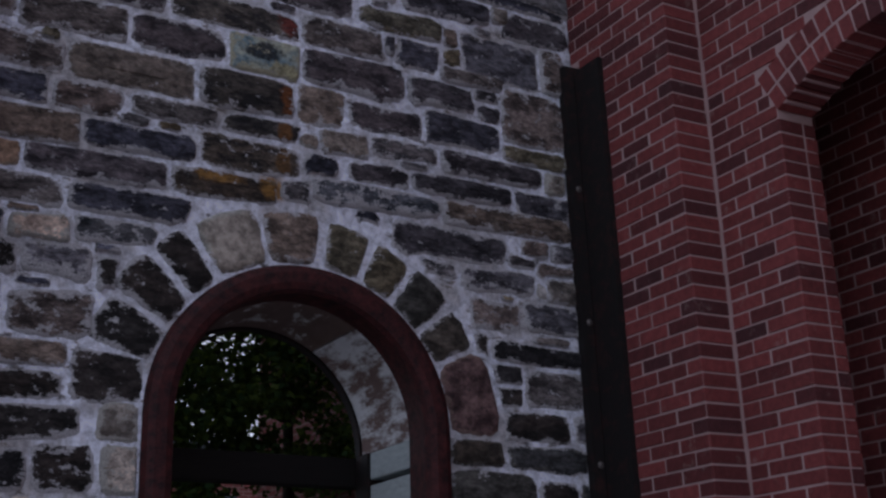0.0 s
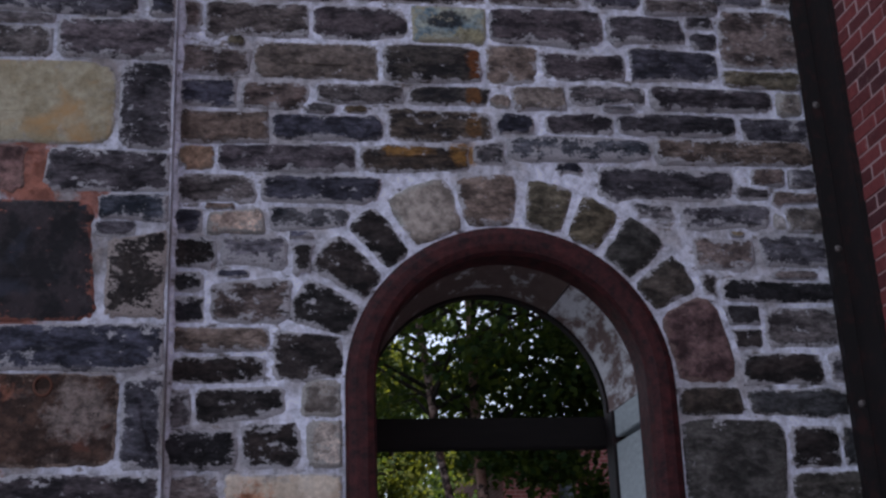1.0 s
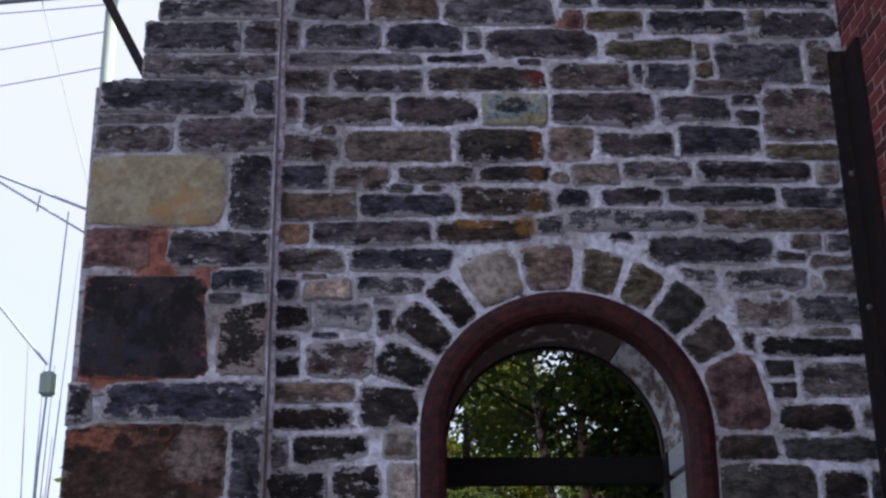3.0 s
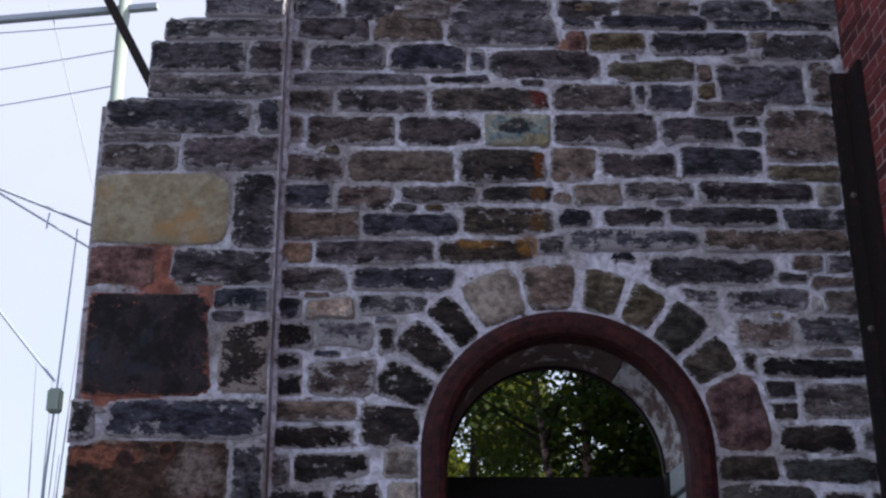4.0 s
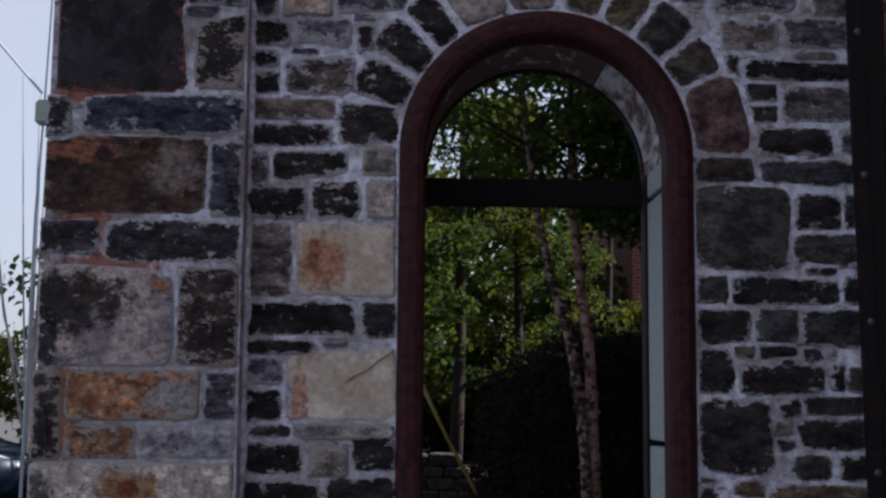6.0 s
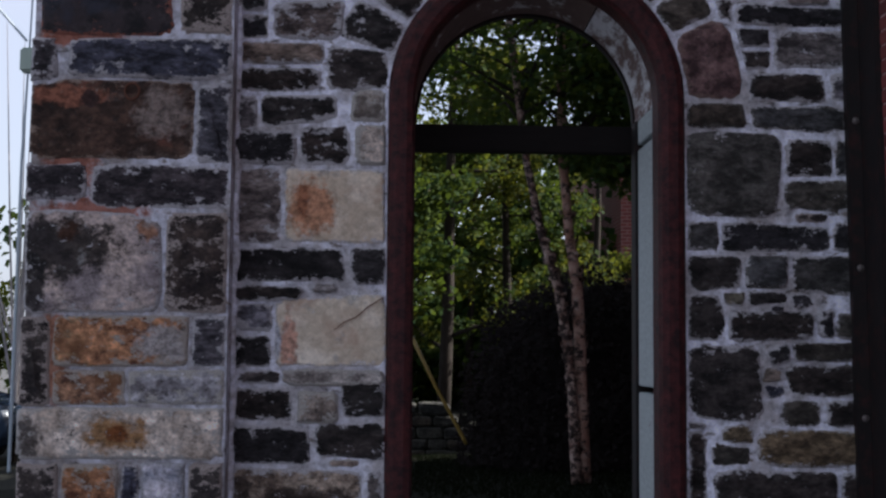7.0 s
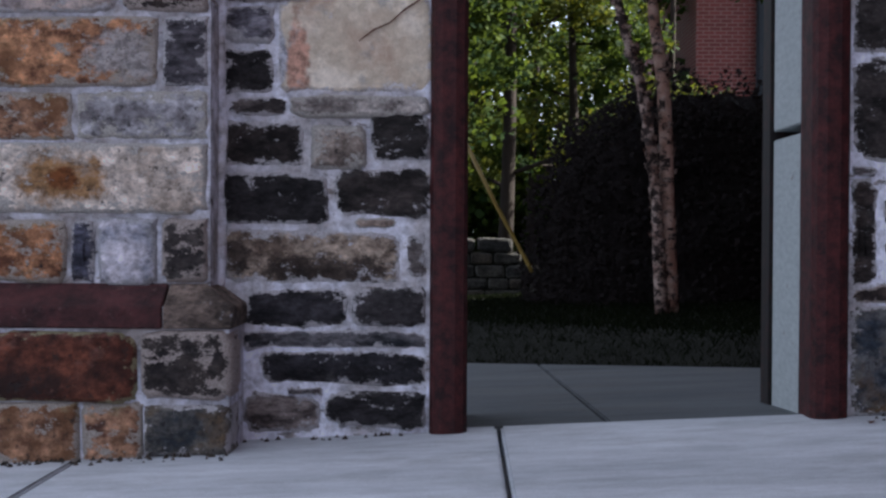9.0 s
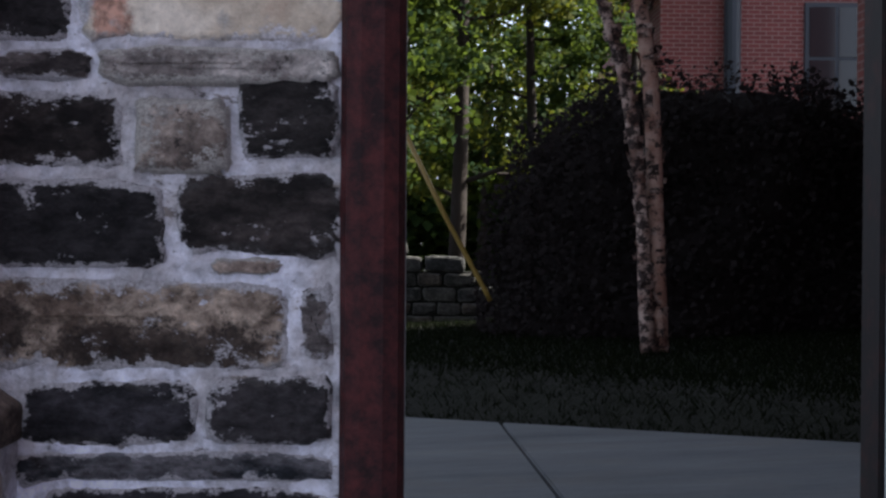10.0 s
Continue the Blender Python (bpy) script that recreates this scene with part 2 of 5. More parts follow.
STONES = {
    "d": stone_material("dark_stone", (0.020, 0.019, 0.024), (0.112, 0.104, 0.120), 0.62, washes=WASHED, strata_run=2.2, pits=0.3),
    "z": stone_material("dark_olive_grey_stone", (0.024, 0.022, 0.019), (0.088, 0.080, 0.070), 0.30, strata_run=1.8, pits=0.3),
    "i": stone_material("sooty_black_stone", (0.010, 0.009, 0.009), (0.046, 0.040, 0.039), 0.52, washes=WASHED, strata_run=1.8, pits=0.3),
    "b": stone_material("brown_stone", (0.044, 0.038, 0.038), (0.220, 0.192, 0.186), 0.70, washes=WASHED, strata_run=2.2, pits=0.4),
    "g": stone_material("grey_stone", (0.065, 0.056, 0.050), (0.25, 0.215, 0.19), 0.45, washes=WASHED, strata_run=1.8, pits=0.3),
    "o": stone_material("olive_stone", (0.060, 0.050, 0.033), (0.22, 0.185, 0.125), 0.45, strata_run=1.8, pits=0.3),
    "n": stone_material("slate_blue_stone", (0.020, 0.024, 0.030), (0.150, 0.150, 0.165), 0.80, washes=WASHED, strata_run=2.2),
    "w": stone_material("whitewashed_stone", (0.18, 0.155, 0.14), (0.50, 0.45, 0.40), 1.0, (0.60, 0.57, 0.53), stain=(0.10, 0.08, 0.07), stain_at=0.62),
    "r": stone_material("red_stone", (0.075, 0.040, 0.037), (0.26, 0.150, 0.130), 0.45, (0.34, 0.24, 0.21)),
    "e": stone_material("rust_streaked_stone", (0.020, 0.018, 0.018), (0.125, 0.104, 0.085), 0.62, blots=RUST_RUN, strata_run=2.4),
    "q": stone_material("painted_teal_stone", (0.20, 0.30, 0.35), (0.56, 0.58, 0.46), 0.75, (0.55, 0.52, 0.38), pits=0.25, blots=((1.77, 3.64, 0.10, 0.05, (0.03, 0.035, 0.045)), (1.86, 3.56, 0.10, 0.05, (0.55, 0.50, 0.30)))),
    "t": stone_material("tan_stone", (0.14, 0.10, 0.07), (0.32, 0.23, 0.17), 0.35),
    "y": stone_material("yellow_sandstone", (0.36, 0.30, 0.18), (0.47, 0.41, 0.27), 0.18, (0.46, 0.42, 0.36), stain=(0.40, 0.24, 0.10), sawn=True),
    "a": stone_material("pale_grey_stone", (0.13, 0.115, 0.10), (0.32, 0.285, 0.25), 0.30, sawn=True),
    "p": stone_material("cream_stone", (0.48, 0.41, 0.32), (0.68, 0.61, 0.51), 0.30, stain=(0.42, 0.30, 0.22), stain_at=0.60, patch=0.9, sawn=True, blots=((0.95, 1.47, 0.13, 0.15, (0.56, 0.27, 0.15)), (0.915, 1.50, 0.035, 0.09, (0.36, 0.15, 0.08)), (0.86, 0.84, 0.045, 0.17, (0.62, 0.34, 0.25)), (0.80, 0.86, 0.03, 0.12, (0.50, 0.52, 0.60)))),
    "c": stone_material("buff_topped_stone", (0.13, 0.10, 0.08), (0.52, 0.44, 0.36), 0.7, blots=((0.95, 0.155, 0.30, 0.062, (0.055, 0.040, 0.034)), (0.66, 0.20, 0.06, 0.08, (0.09, 0.07, 0.06))), patch=2.2),
    "k": stone_material("smoke_black_stone", (0.010, 0.009, 0.010), (0.030, 0.023, 0.025), 0.50, (0.30, 0.12, 0.09), stain=(0.035, 0.038, 0.055), stain_at=0.64, sawn=True),
    "h": stone_material("rust_brown_stone", (0.034, 0.024, 0.020), (0.100, 0.066, 0.052), 0.45, (0.36, 0.27, 0.22), stain=(0.24, 0.09, 0.06), stain_at=0.66, blots=((-0.12, 1.94, 0.26, 0.05, (0.40, 0.16, 0.10)), (0.30, 1.87, 0.15, 0.13, (0.34, 0.27, 0.24)), (-0.02, 1.93, 0.05, 0.05, (0.05, 0.03, 0.03)))),
    "x": stone_material("smoke_and_chalk_stone", (0.28, 0.265, 0.29), (0.62, 0.56, 0.52), 0.55, patch=1.0, blots=((-0.16, 1.26, 0.33, 0.17, (0.022, 0.018, 0.018)), (-0.28, 1.10, 0.12, 0.22, (0.022, 0.020, 0.022)), (-0.10, 1.33, 0.06, 0.06, (0.08, 0.035, 0.02)), (0.25, 1.36, 0.05, 0.07, (0.50, 0.25, 0.15)))),
    "f": stone_material("flecked_black_stone", (0.013, 0.011, 0.012), (0.055, 0.046, 0.042), 1.0, (0.50, 0.43, 0.40)),
    "s": stone_material("orange_sandstone", (0.09, 0.040, 0.024), (0.43, 0.225, 0.12), 0.95, (0.54, 0.48, 0.43), stain=(0.20, 0.095, 0.045), stain_at=0.56, patch=2.6, blots=((0.36, 0.84, 0.15, 0.10, (0.56, 0.53, 0.53)),)),
    "j": stone_material("chalky_rust_stone", (0.42, 0.37, 0.32), (0.78, 0.73, 0.67), 0.8, (0.62, 0.59, 0.56), patch=1.3, blots=((0.13, 0.45, 0.17, 0.09, (0.46, 0.24, 0.09)), (0.14, 0.45, 0.06, 0.045, (0.26, 0.085, 0.025)), (-0.30, 0.43, 0.13, 0.12, (0.10, 0.085, 0.08)))),
    "u": stone_material("blue_chalk_stone", (0.24, 0.27, 0.34), (0.56, 0.58, 0.66), 0.6, (0.56, 0.56, 0.60)),
    "v": stone_material("teal_black_stone", (0.030, 0.036, 0.042), (0.150, 0.135, 0.115), 0.40, stain=(0.22, 0.13, 0.055), stain_at=0.60),
    "m": stone_material("maroon_stone", (0.042, 0.014, 0.010), (0.150, 0.052, 0.032), 0.30, (0.40, 0.36, 0.22), stain=(0.02, 0.012, 0.012), stain_at=0.56),
}


def brick_material(name, dark, light, soot):
    k = Nodes(name, 0.82, 0.0, 0.3)
    info = k.n.new("ShaderNodeObjectInfo")
    isl = k.n.new("ShaderNodeNewGeometry")
    at = k.coords(False)
    r = k.math("FRACT", k.math("ADD", info.outputs["Random"], isl.outputs["Random Per Island"]), 0.0)
    c = k.ramp(r, (0.0, soot), (0.13, dark), (0.6, light), (1.0, tuple(v * 1.3 for v in light)))
    mid, fine = k.noise(at, 30, 6, 0.7), k.noise(at, 200, 3, 0.7)
    c = k.mix(0.7, c, k.ramp(mid, (0.3, 0.55), (0.7, 1.25)), "MULTIPLY")
    c = k.mix(k.ramp(k.noise(at, 9, 6, 0.75), (0.60, 0.0), (0.74, 0.5)), c, (0.33, 0.25, 0.23))
    return k.finish(c, k.math("ADD", mid, fine), 0.6, 0.006)


BRICK = brick_material("red_brick", (0.105, 0.025, 0.026), (0.180, 0.040, 0.039), (0.066, 0.021, 0.024))
k = Nodes("brick_mortar", 0.92, 0.0, 0.2)
at = k.coords(False)
BRICK_MORTAR = k.finish(k.mix(k.noise(at, 8, 5), (0.52, 0.36, 0.35), (0.28, 0.18, 0.175)), k.noise(at, 120, 4, 0.7), 0.6, 0.006)

k = Nodes("red_oxide_paint", 0.6, 0.0, 0.22)
at = k.coords(False)
broad, mid = k.noise(at, 22, 8, 0.78), k.noise(at, 70, 6, 0.78)
c = k.mix(k.ramp(broad, (0.40, 0.0), (0.62, 1.0)), (0.014, 0.005, 0.006), (0.072, 0.016, 0.016))
c = k.mix(k.ramp(mid, (0.55, 0.0), (0.70, 0.7)), c, (0.022, 0.009, 0.009))
c = k.mix(k.ramp(k.noise(at, 70, 5, 0.8), (0.68, 0.0), (0.74, 0.6)), c, (0.24, 0.15, 0.13))
TRIM_PAINT = k.finish(c, k.math("ADD", broad, mid), 0.5, 0.006)

k = Nodes("weathered_maroon_stone", 0.75, 0.0, 0.3)
at = k.coords(False)
mid = k.noise(at, 26, 6, 0.75)
c = k.mix(k.ramp(k.noise(at, 9, 7, 0.75), (0.38, 0.0), (0.62, 1.0)), (0.022, 0.009, 0.010), (0.085, 0.026, 0.027))
c = k.mix(k.ramp(mid, (0.60, 0.0), (0.72, 0.7)), c, (0.21, 0.13, 0.125))
BAND = k.finish(c, mid, 1.0, 0.016)

k = Nodes("peeling_whitewash", 0.8, 0.0, 0.3)
at = k.coords(False, (1, 0.45, 1.4))
mid = k.noise(at, 12, 7, 0.72)
c = k.mix(k.ramp(k.noise(at, 40, 5), (0.3, 0.0), (0.7, 1.0)), (0.30, 0.335, 0.34), (0.40, 0.44, 0.445))
c = k.mix(k.ramp(mid, (0.63, 0.0), (0.67, 0.8)), c, (0.19, 0.15, 0.13))
JAMB = k.finish(c, mid, 0.5, 0.006)

k = Nodes("peeling_brown_soffit", 0.82, 0.0, 0.3)
at = k.coords(False, (1, 0.5, 1))
mid = k.noise(at, 10, 7, 0.72)
c = k.mix(k.noise(at, 20, 5), (0.085, 0.055, 0.045), (0.16, 0.11, 0.095))
c = k.mix(k.ramp(mid, (0.58, 0.0), (0.63, 1.0)), c, (0.42, 0.41, 0.40))
SOFFIT = k.finish(c, mid, 0.5, 0.006)

k = Nodes("half_peeled_whitewash", 0.82, 0.0, 0.3)
at = k.coords(False, (1.2, 0.4, 1.2))
mid = k.noise(at, 9, 7, 0.74)
c = k.mix(k.noise(at, 24, 5), (0.10, 0.062, 0.055), (0.19, 0.13, 0.115))
c = k.mix(k.ramp(mid, (0.45, 0.0), (0.58, 1.0)), c, k.mix(k.noise(at, 50, 4), (0.46, 0.46, 0.48), (0.72, 0.72, 0.74)))
PEELED = k.finish(c, mid, 0.6, 0.008)

k = Nodes("black_steel", 0.65, 0.0, 0.2)
at = k.coords(False)
mid = k.noise(at, 18, 6, 0.7)
c = k.mix(k.ramp(mid, (0.5, 0.0), (0.72, 0.7)), (0.012, 0.010, 0.010), (0.050, 0.018, 0.016))
STEEL = k.finish(c, mid, 0.3, 0.004)

BOLT = Nodes("worn_grey_steel", 0.5, 0.3).finish((0.11, 0.095, 0.09))
RUST = Nodes("rusted_iron", 0.85).finish((0.10, 0.042, 0.026))

k = Nodes("dark_timber", 0.85, 0.0, 0.08)
at = k.coords(False, (0.4, 4, 4))
mid = k.noise(at, 9, 6, 0.7)
TIMBER = k.finish(k.mix(mid, (0.008, 0.007, 0.007), (0.022, 0.019, 0.018)), mid, 0.5, 0.006)


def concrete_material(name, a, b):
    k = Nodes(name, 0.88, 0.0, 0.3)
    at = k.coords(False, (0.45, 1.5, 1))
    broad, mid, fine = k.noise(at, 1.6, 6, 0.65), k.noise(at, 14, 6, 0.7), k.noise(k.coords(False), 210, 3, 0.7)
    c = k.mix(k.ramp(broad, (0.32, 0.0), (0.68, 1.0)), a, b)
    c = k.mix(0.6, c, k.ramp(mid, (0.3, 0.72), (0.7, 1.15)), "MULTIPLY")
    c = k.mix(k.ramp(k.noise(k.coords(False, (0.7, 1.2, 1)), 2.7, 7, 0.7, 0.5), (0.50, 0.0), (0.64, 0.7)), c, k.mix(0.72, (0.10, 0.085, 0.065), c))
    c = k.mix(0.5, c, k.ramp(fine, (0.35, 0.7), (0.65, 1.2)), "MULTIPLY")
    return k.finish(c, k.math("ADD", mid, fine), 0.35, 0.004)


CONCRETE = concrete_material("grey_concrete", (0.345, 0.37, 0.40), (0.58, 0.61, 0.65))
# courtyard copy of the concrete, with the shade put into its colour
CONCRETE_SHADED = concrete_material("shade_toned_concrete", (0.052, 0.060, 0.066), (0.100, 0.108, 0.116))
CONCRETE_PALE = concrete_material("pale_concrete", (0.54, 0.51, 0.51), (0.66, 0.63, 0.63))
k = Nodes("asphalt", 0.9, 0.0, 0.3)
at = k.coords(False)
ASPHALT = k.finish(k.mix(k.noise(at, 1.3, 6), (0.045, 0.045, 0.048), (0.10, 0.10, 0.10)), k.noise(at, 150, 4), 0.4, 0.004)
# soil colour lowered to carry the shade of the courtyard bank
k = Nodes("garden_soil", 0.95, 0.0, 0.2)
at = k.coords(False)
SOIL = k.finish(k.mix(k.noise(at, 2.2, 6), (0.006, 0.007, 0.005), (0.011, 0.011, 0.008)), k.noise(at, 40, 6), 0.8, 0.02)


def leaf_material(name, a, b, glow, spec=0.25):
    """Thin leaves that let some sun through."""
    k = Nodes(name, 0.7, 0.0, spec)
    isl = k.n.new("ShaderNodeNewGeometry")
    # most leaves dark, a few bright: sun flecks put into the leaf colour
    c = k.mix(k.ramp(isl.outputs["Random Per Island"], (0.35, 0.0), (1.0, 1.0)), a, b)
    k.finish(c)
    tr = k.n.new("ShaderNodeBsdfTranslucent")
    k.l.new(k.mix(0.5, c, glow), tr.inputs["Color"])
    mx = k.n.new("ShaderNodeMixShader")
    mx.inputs[0].default_value = 0.42
    k.l.new(k.b.outputs[0], mx.inputs[1])
    k.l.new(tr.outputs[0], mx.inputs[2])
    k.l.new(mx.outputs[0], k.n["Material Output"].inputs["Surface"])
    return k.mat


GARDEN_STONE = stone_material("mossy_garden_stone", (0.010, 0.010, 0.008), (0.042, 0.039, 0.033), 0.0, (0.10, 0.10, 0.09))
LEAF = leaf_material("green_leaves", (0.016, 0.040, 0.014), (0.066, 0.094, 0.016), (0.15, 0.20, 0.02), 0.10)
PALE_TWIG = Nodes("pale_bare_twig", 0.9).finish((0.30, 0.28, 0.29))
LEAF_YELLOW = leaf_material("yellow_green_leaves", (0.024, 0.046, 0.012), (0.100, 0.108, 0.016), (0.23, 0.24, 0.02), 0.10)
LEAF_DARK = leaf_material("purple_black_leaves", (0.020, 0.017, 0.017), (0.026, 0.021, 0.021), (0.028, 0.020, 0.019), 0.03)
# grass kept near black, the courtyard's shade being put into its colour
GRASS = leaf_material("shade_toned_grass", (0.005, 0.007, 0.004), (0.011, 0.014, 0.006), (0.010, 0.014, 0.005), 0.01)
k = Nodes("brown_bark", 0.9, 0.0, 0.2)
at = k.coords(False, (1, 1, 0.3))
mid = k.noise(at, 22, 6, 0.7)
BARK = k.finish(k.mix(mid, (0.012, 0.010, 0.009), (0.046, 0.036, 0.030)), mid, 0.9, 0.02)


def birch_material(name, shade, pale, dark_from):
    """Peeling bark: pale skin over darker inner layers, with black bands."""
    k = Nodes(name, 0.8, 0.0, 0.25)
    at = k.coords(False, (1, 1, 1.3))
    mid, big = k.noise(at, 14, 7, 0.75), k.noise(at, 6, 5, 0.6)
    c = k.mix(k.ramp(big, (0.42, 0.0), (0.58, 1.0)), shade, pale)
    c = k.mix(k.ramp(mid, (dark_from, 0.0), (dark_from + 0.06, 1.0)), c, (0.030, 0.020, 0.018))
    return k.finish(c, mid, 0.8, 0.02)


BIRCH = birch_material("flaking_birch_bark", (0.15, 0.085, 0.066), (0.40, 0.30, 0.26), 0.46)
BIRCH_PINK = birch_material("smooth_birch_bark", (0.25, 0.135, 0.10), (0.40, 0.27, 0.22), 0.525)

# ---- ground ----
def slab(name, x0, x1, y0, y1, lift, material, parent, bevel=0.008, skew=None):
    """One concrete paving slab with eased edges, laid on the slope; skew cuts its far edge."""
    bm = bmesh.new()
    box(bm, x0, x1, y0, y1, -0.09, 0.0, bevel)
    for v in bm.verts:
        if skew and v.co.y > y1 - 0.02:
            v.co.y += skew(v.co.x) - y1
        v.co.z += (court_z(v.co.x, v.co.y) if skew else ground_z(v.co.x)) + lift
    return part(name, bm, material, parent)


gx = [-900, -120, -30, -12, -5, -2.2, 4.9, 12, 120, 900]
gy = [-900, -120, -30, -8, 4.5, 5.0, 13, 30, 120, 900]
gv = [(x, y, ground_z(x) - 0.03 - (0.9 if -3 < x < 5 and 5 <= y <= 13 else 0.0)) for x in gx for y in gy]
gf = [(i * 10 + j, (i + 1) * 10 + j, (i + 1) * 10 + j + 1, i * 10 + j + 1) for i in range(9) for j in range(9)]
tagged(link_part("ground", gv, gf, ASPHALT), "dark grey asphalt ground reaching to the horizon", "ground", kind="structure")

pavement = thing("pavement", (0, 0, 0), "grey concrete pavement slabs along the stone wall", "pavement", kind="structure")
for xa, xb in ((-2.6, -1.14), (-1.13, 0.205), (0.22, 1.523), (1.537, 2.963), (2.977, 4.6)):
    slab("paving_slab", xa, xb, 3.287, 4.90, 0.0, CONCRETE, pavement)
for xa, xb in ((-2.6, -1.14), (-1.13, 0.205), (0.22, 1.530), (1.546, 2.963), (2.977, 4.6)):
    slab("paving_slab", xa, xb, -3.0, 3.275, 0.0, CONCRETE_PALE, pavement)

court = thing("courtyard_path", (0, 0, 0), "grey concrete path inside the courtyard behind the arch", "path", kind="structure")
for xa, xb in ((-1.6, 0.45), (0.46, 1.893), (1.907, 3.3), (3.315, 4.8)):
    slab("paving_slab", xa, xb, 4.908, 6.0, -0.003, CONCRETE_SHADED, court, 0.006, court_edge)
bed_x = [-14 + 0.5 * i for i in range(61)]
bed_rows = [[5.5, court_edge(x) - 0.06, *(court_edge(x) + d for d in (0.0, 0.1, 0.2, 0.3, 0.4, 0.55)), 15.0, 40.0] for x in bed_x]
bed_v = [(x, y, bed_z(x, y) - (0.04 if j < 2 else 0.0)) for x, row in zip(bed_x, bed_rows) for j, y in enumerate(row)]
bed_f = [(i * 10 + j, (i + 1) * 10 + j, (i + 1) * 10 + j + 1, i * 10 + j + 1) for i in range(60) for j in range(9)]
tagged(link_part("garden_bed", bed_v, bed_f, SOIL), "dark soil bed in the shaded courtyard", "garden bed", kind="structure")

# ---- stone wall with arched doorway ----
CX, ARCH_Z, R_OUT, R_IN = 1.983, 1.985, 0.684, 0.560
FRONT, BACK, WALL_TOP = 4.822, 5.40, 5.0


def arch_wall(name, x0, x1, z0, z1, y0, y1, r, material):
    """A wall with an arched opening cut through it."""
    steps = 40
    arc = [(CX - r * math.cos(math.pi * i / steps), ARCH_Z + r * math.sin(math.pi * i / steps)) for i in range(steps + 1)]
    bm = bmesh.new()

    def quad(a, b, c, d):
        bm.faces.new([bm.verts.new(p) for p in (a, b, c, d)])

    for y in (y0, y1):
        quad((x0, y, z0), (CX - r, y, z0), (CX - r, y, z1), (x0, y, z1))
        quad((CX + r, y, z0), (x1, y, z0), (x1, y, z1), (CX + r, y, z1))
        for (xa, za), (xb, zb) in zip(arc, arc[1:]):
            quad((xa, y, za), (xb, y, zb), (xb, y, z1), (xa, y, z1))
    loop = [(CX - r, z0)] + arc + [(CX + r, z0)]
    for (xa, za), (xb, zb) in zip(loop, loop[1:]):
        quad((xa, y0, za), (xb, y0, zb), (xb, y1, zb), (xa, y1, za))
    for xa, za, xb, zb in ((x0, z1, x1, z1), (x0, z0, x0, z1), (x1, z0, x1, z1)):
        quad((xa, y0, za), (xb, y0, zb), (xb, y1, zb), (xa, y1, za))
    bmesh.ops.remove_doubles(bm, verts=bm.verts, dist=1e-4)
    return part(name, bm, material)


wall = tagged(arch_wall("wall_front", 0.605, 3.9, -0.7, WALL_TOP, FRONT, BACK, R_OUT - 0.02, MORTAR), "rubble stone wall with white lime pointing and an arched doorway", "wall", kind="structure")


def growth(near, px, pz, nx, nz, most, joint, keep):
    """How far a stone's edge may swell until only a joint is left to its neighbours."""
    g = 0.0
    while g < most:
        g += 0.005
        qx, qz = px + nx * g, pz + nz * g
        if keep and not keep(qx, qz):
            return g - 0.010
        for a, b, c, d in near:
            dx, dz = max(a - qx, 0.0, qx - b), max(c - qz, 0.0, qz - d)
            if dx * dx + dz * dz < (g + joint) ** 2:
                return g - 0.005
    return most


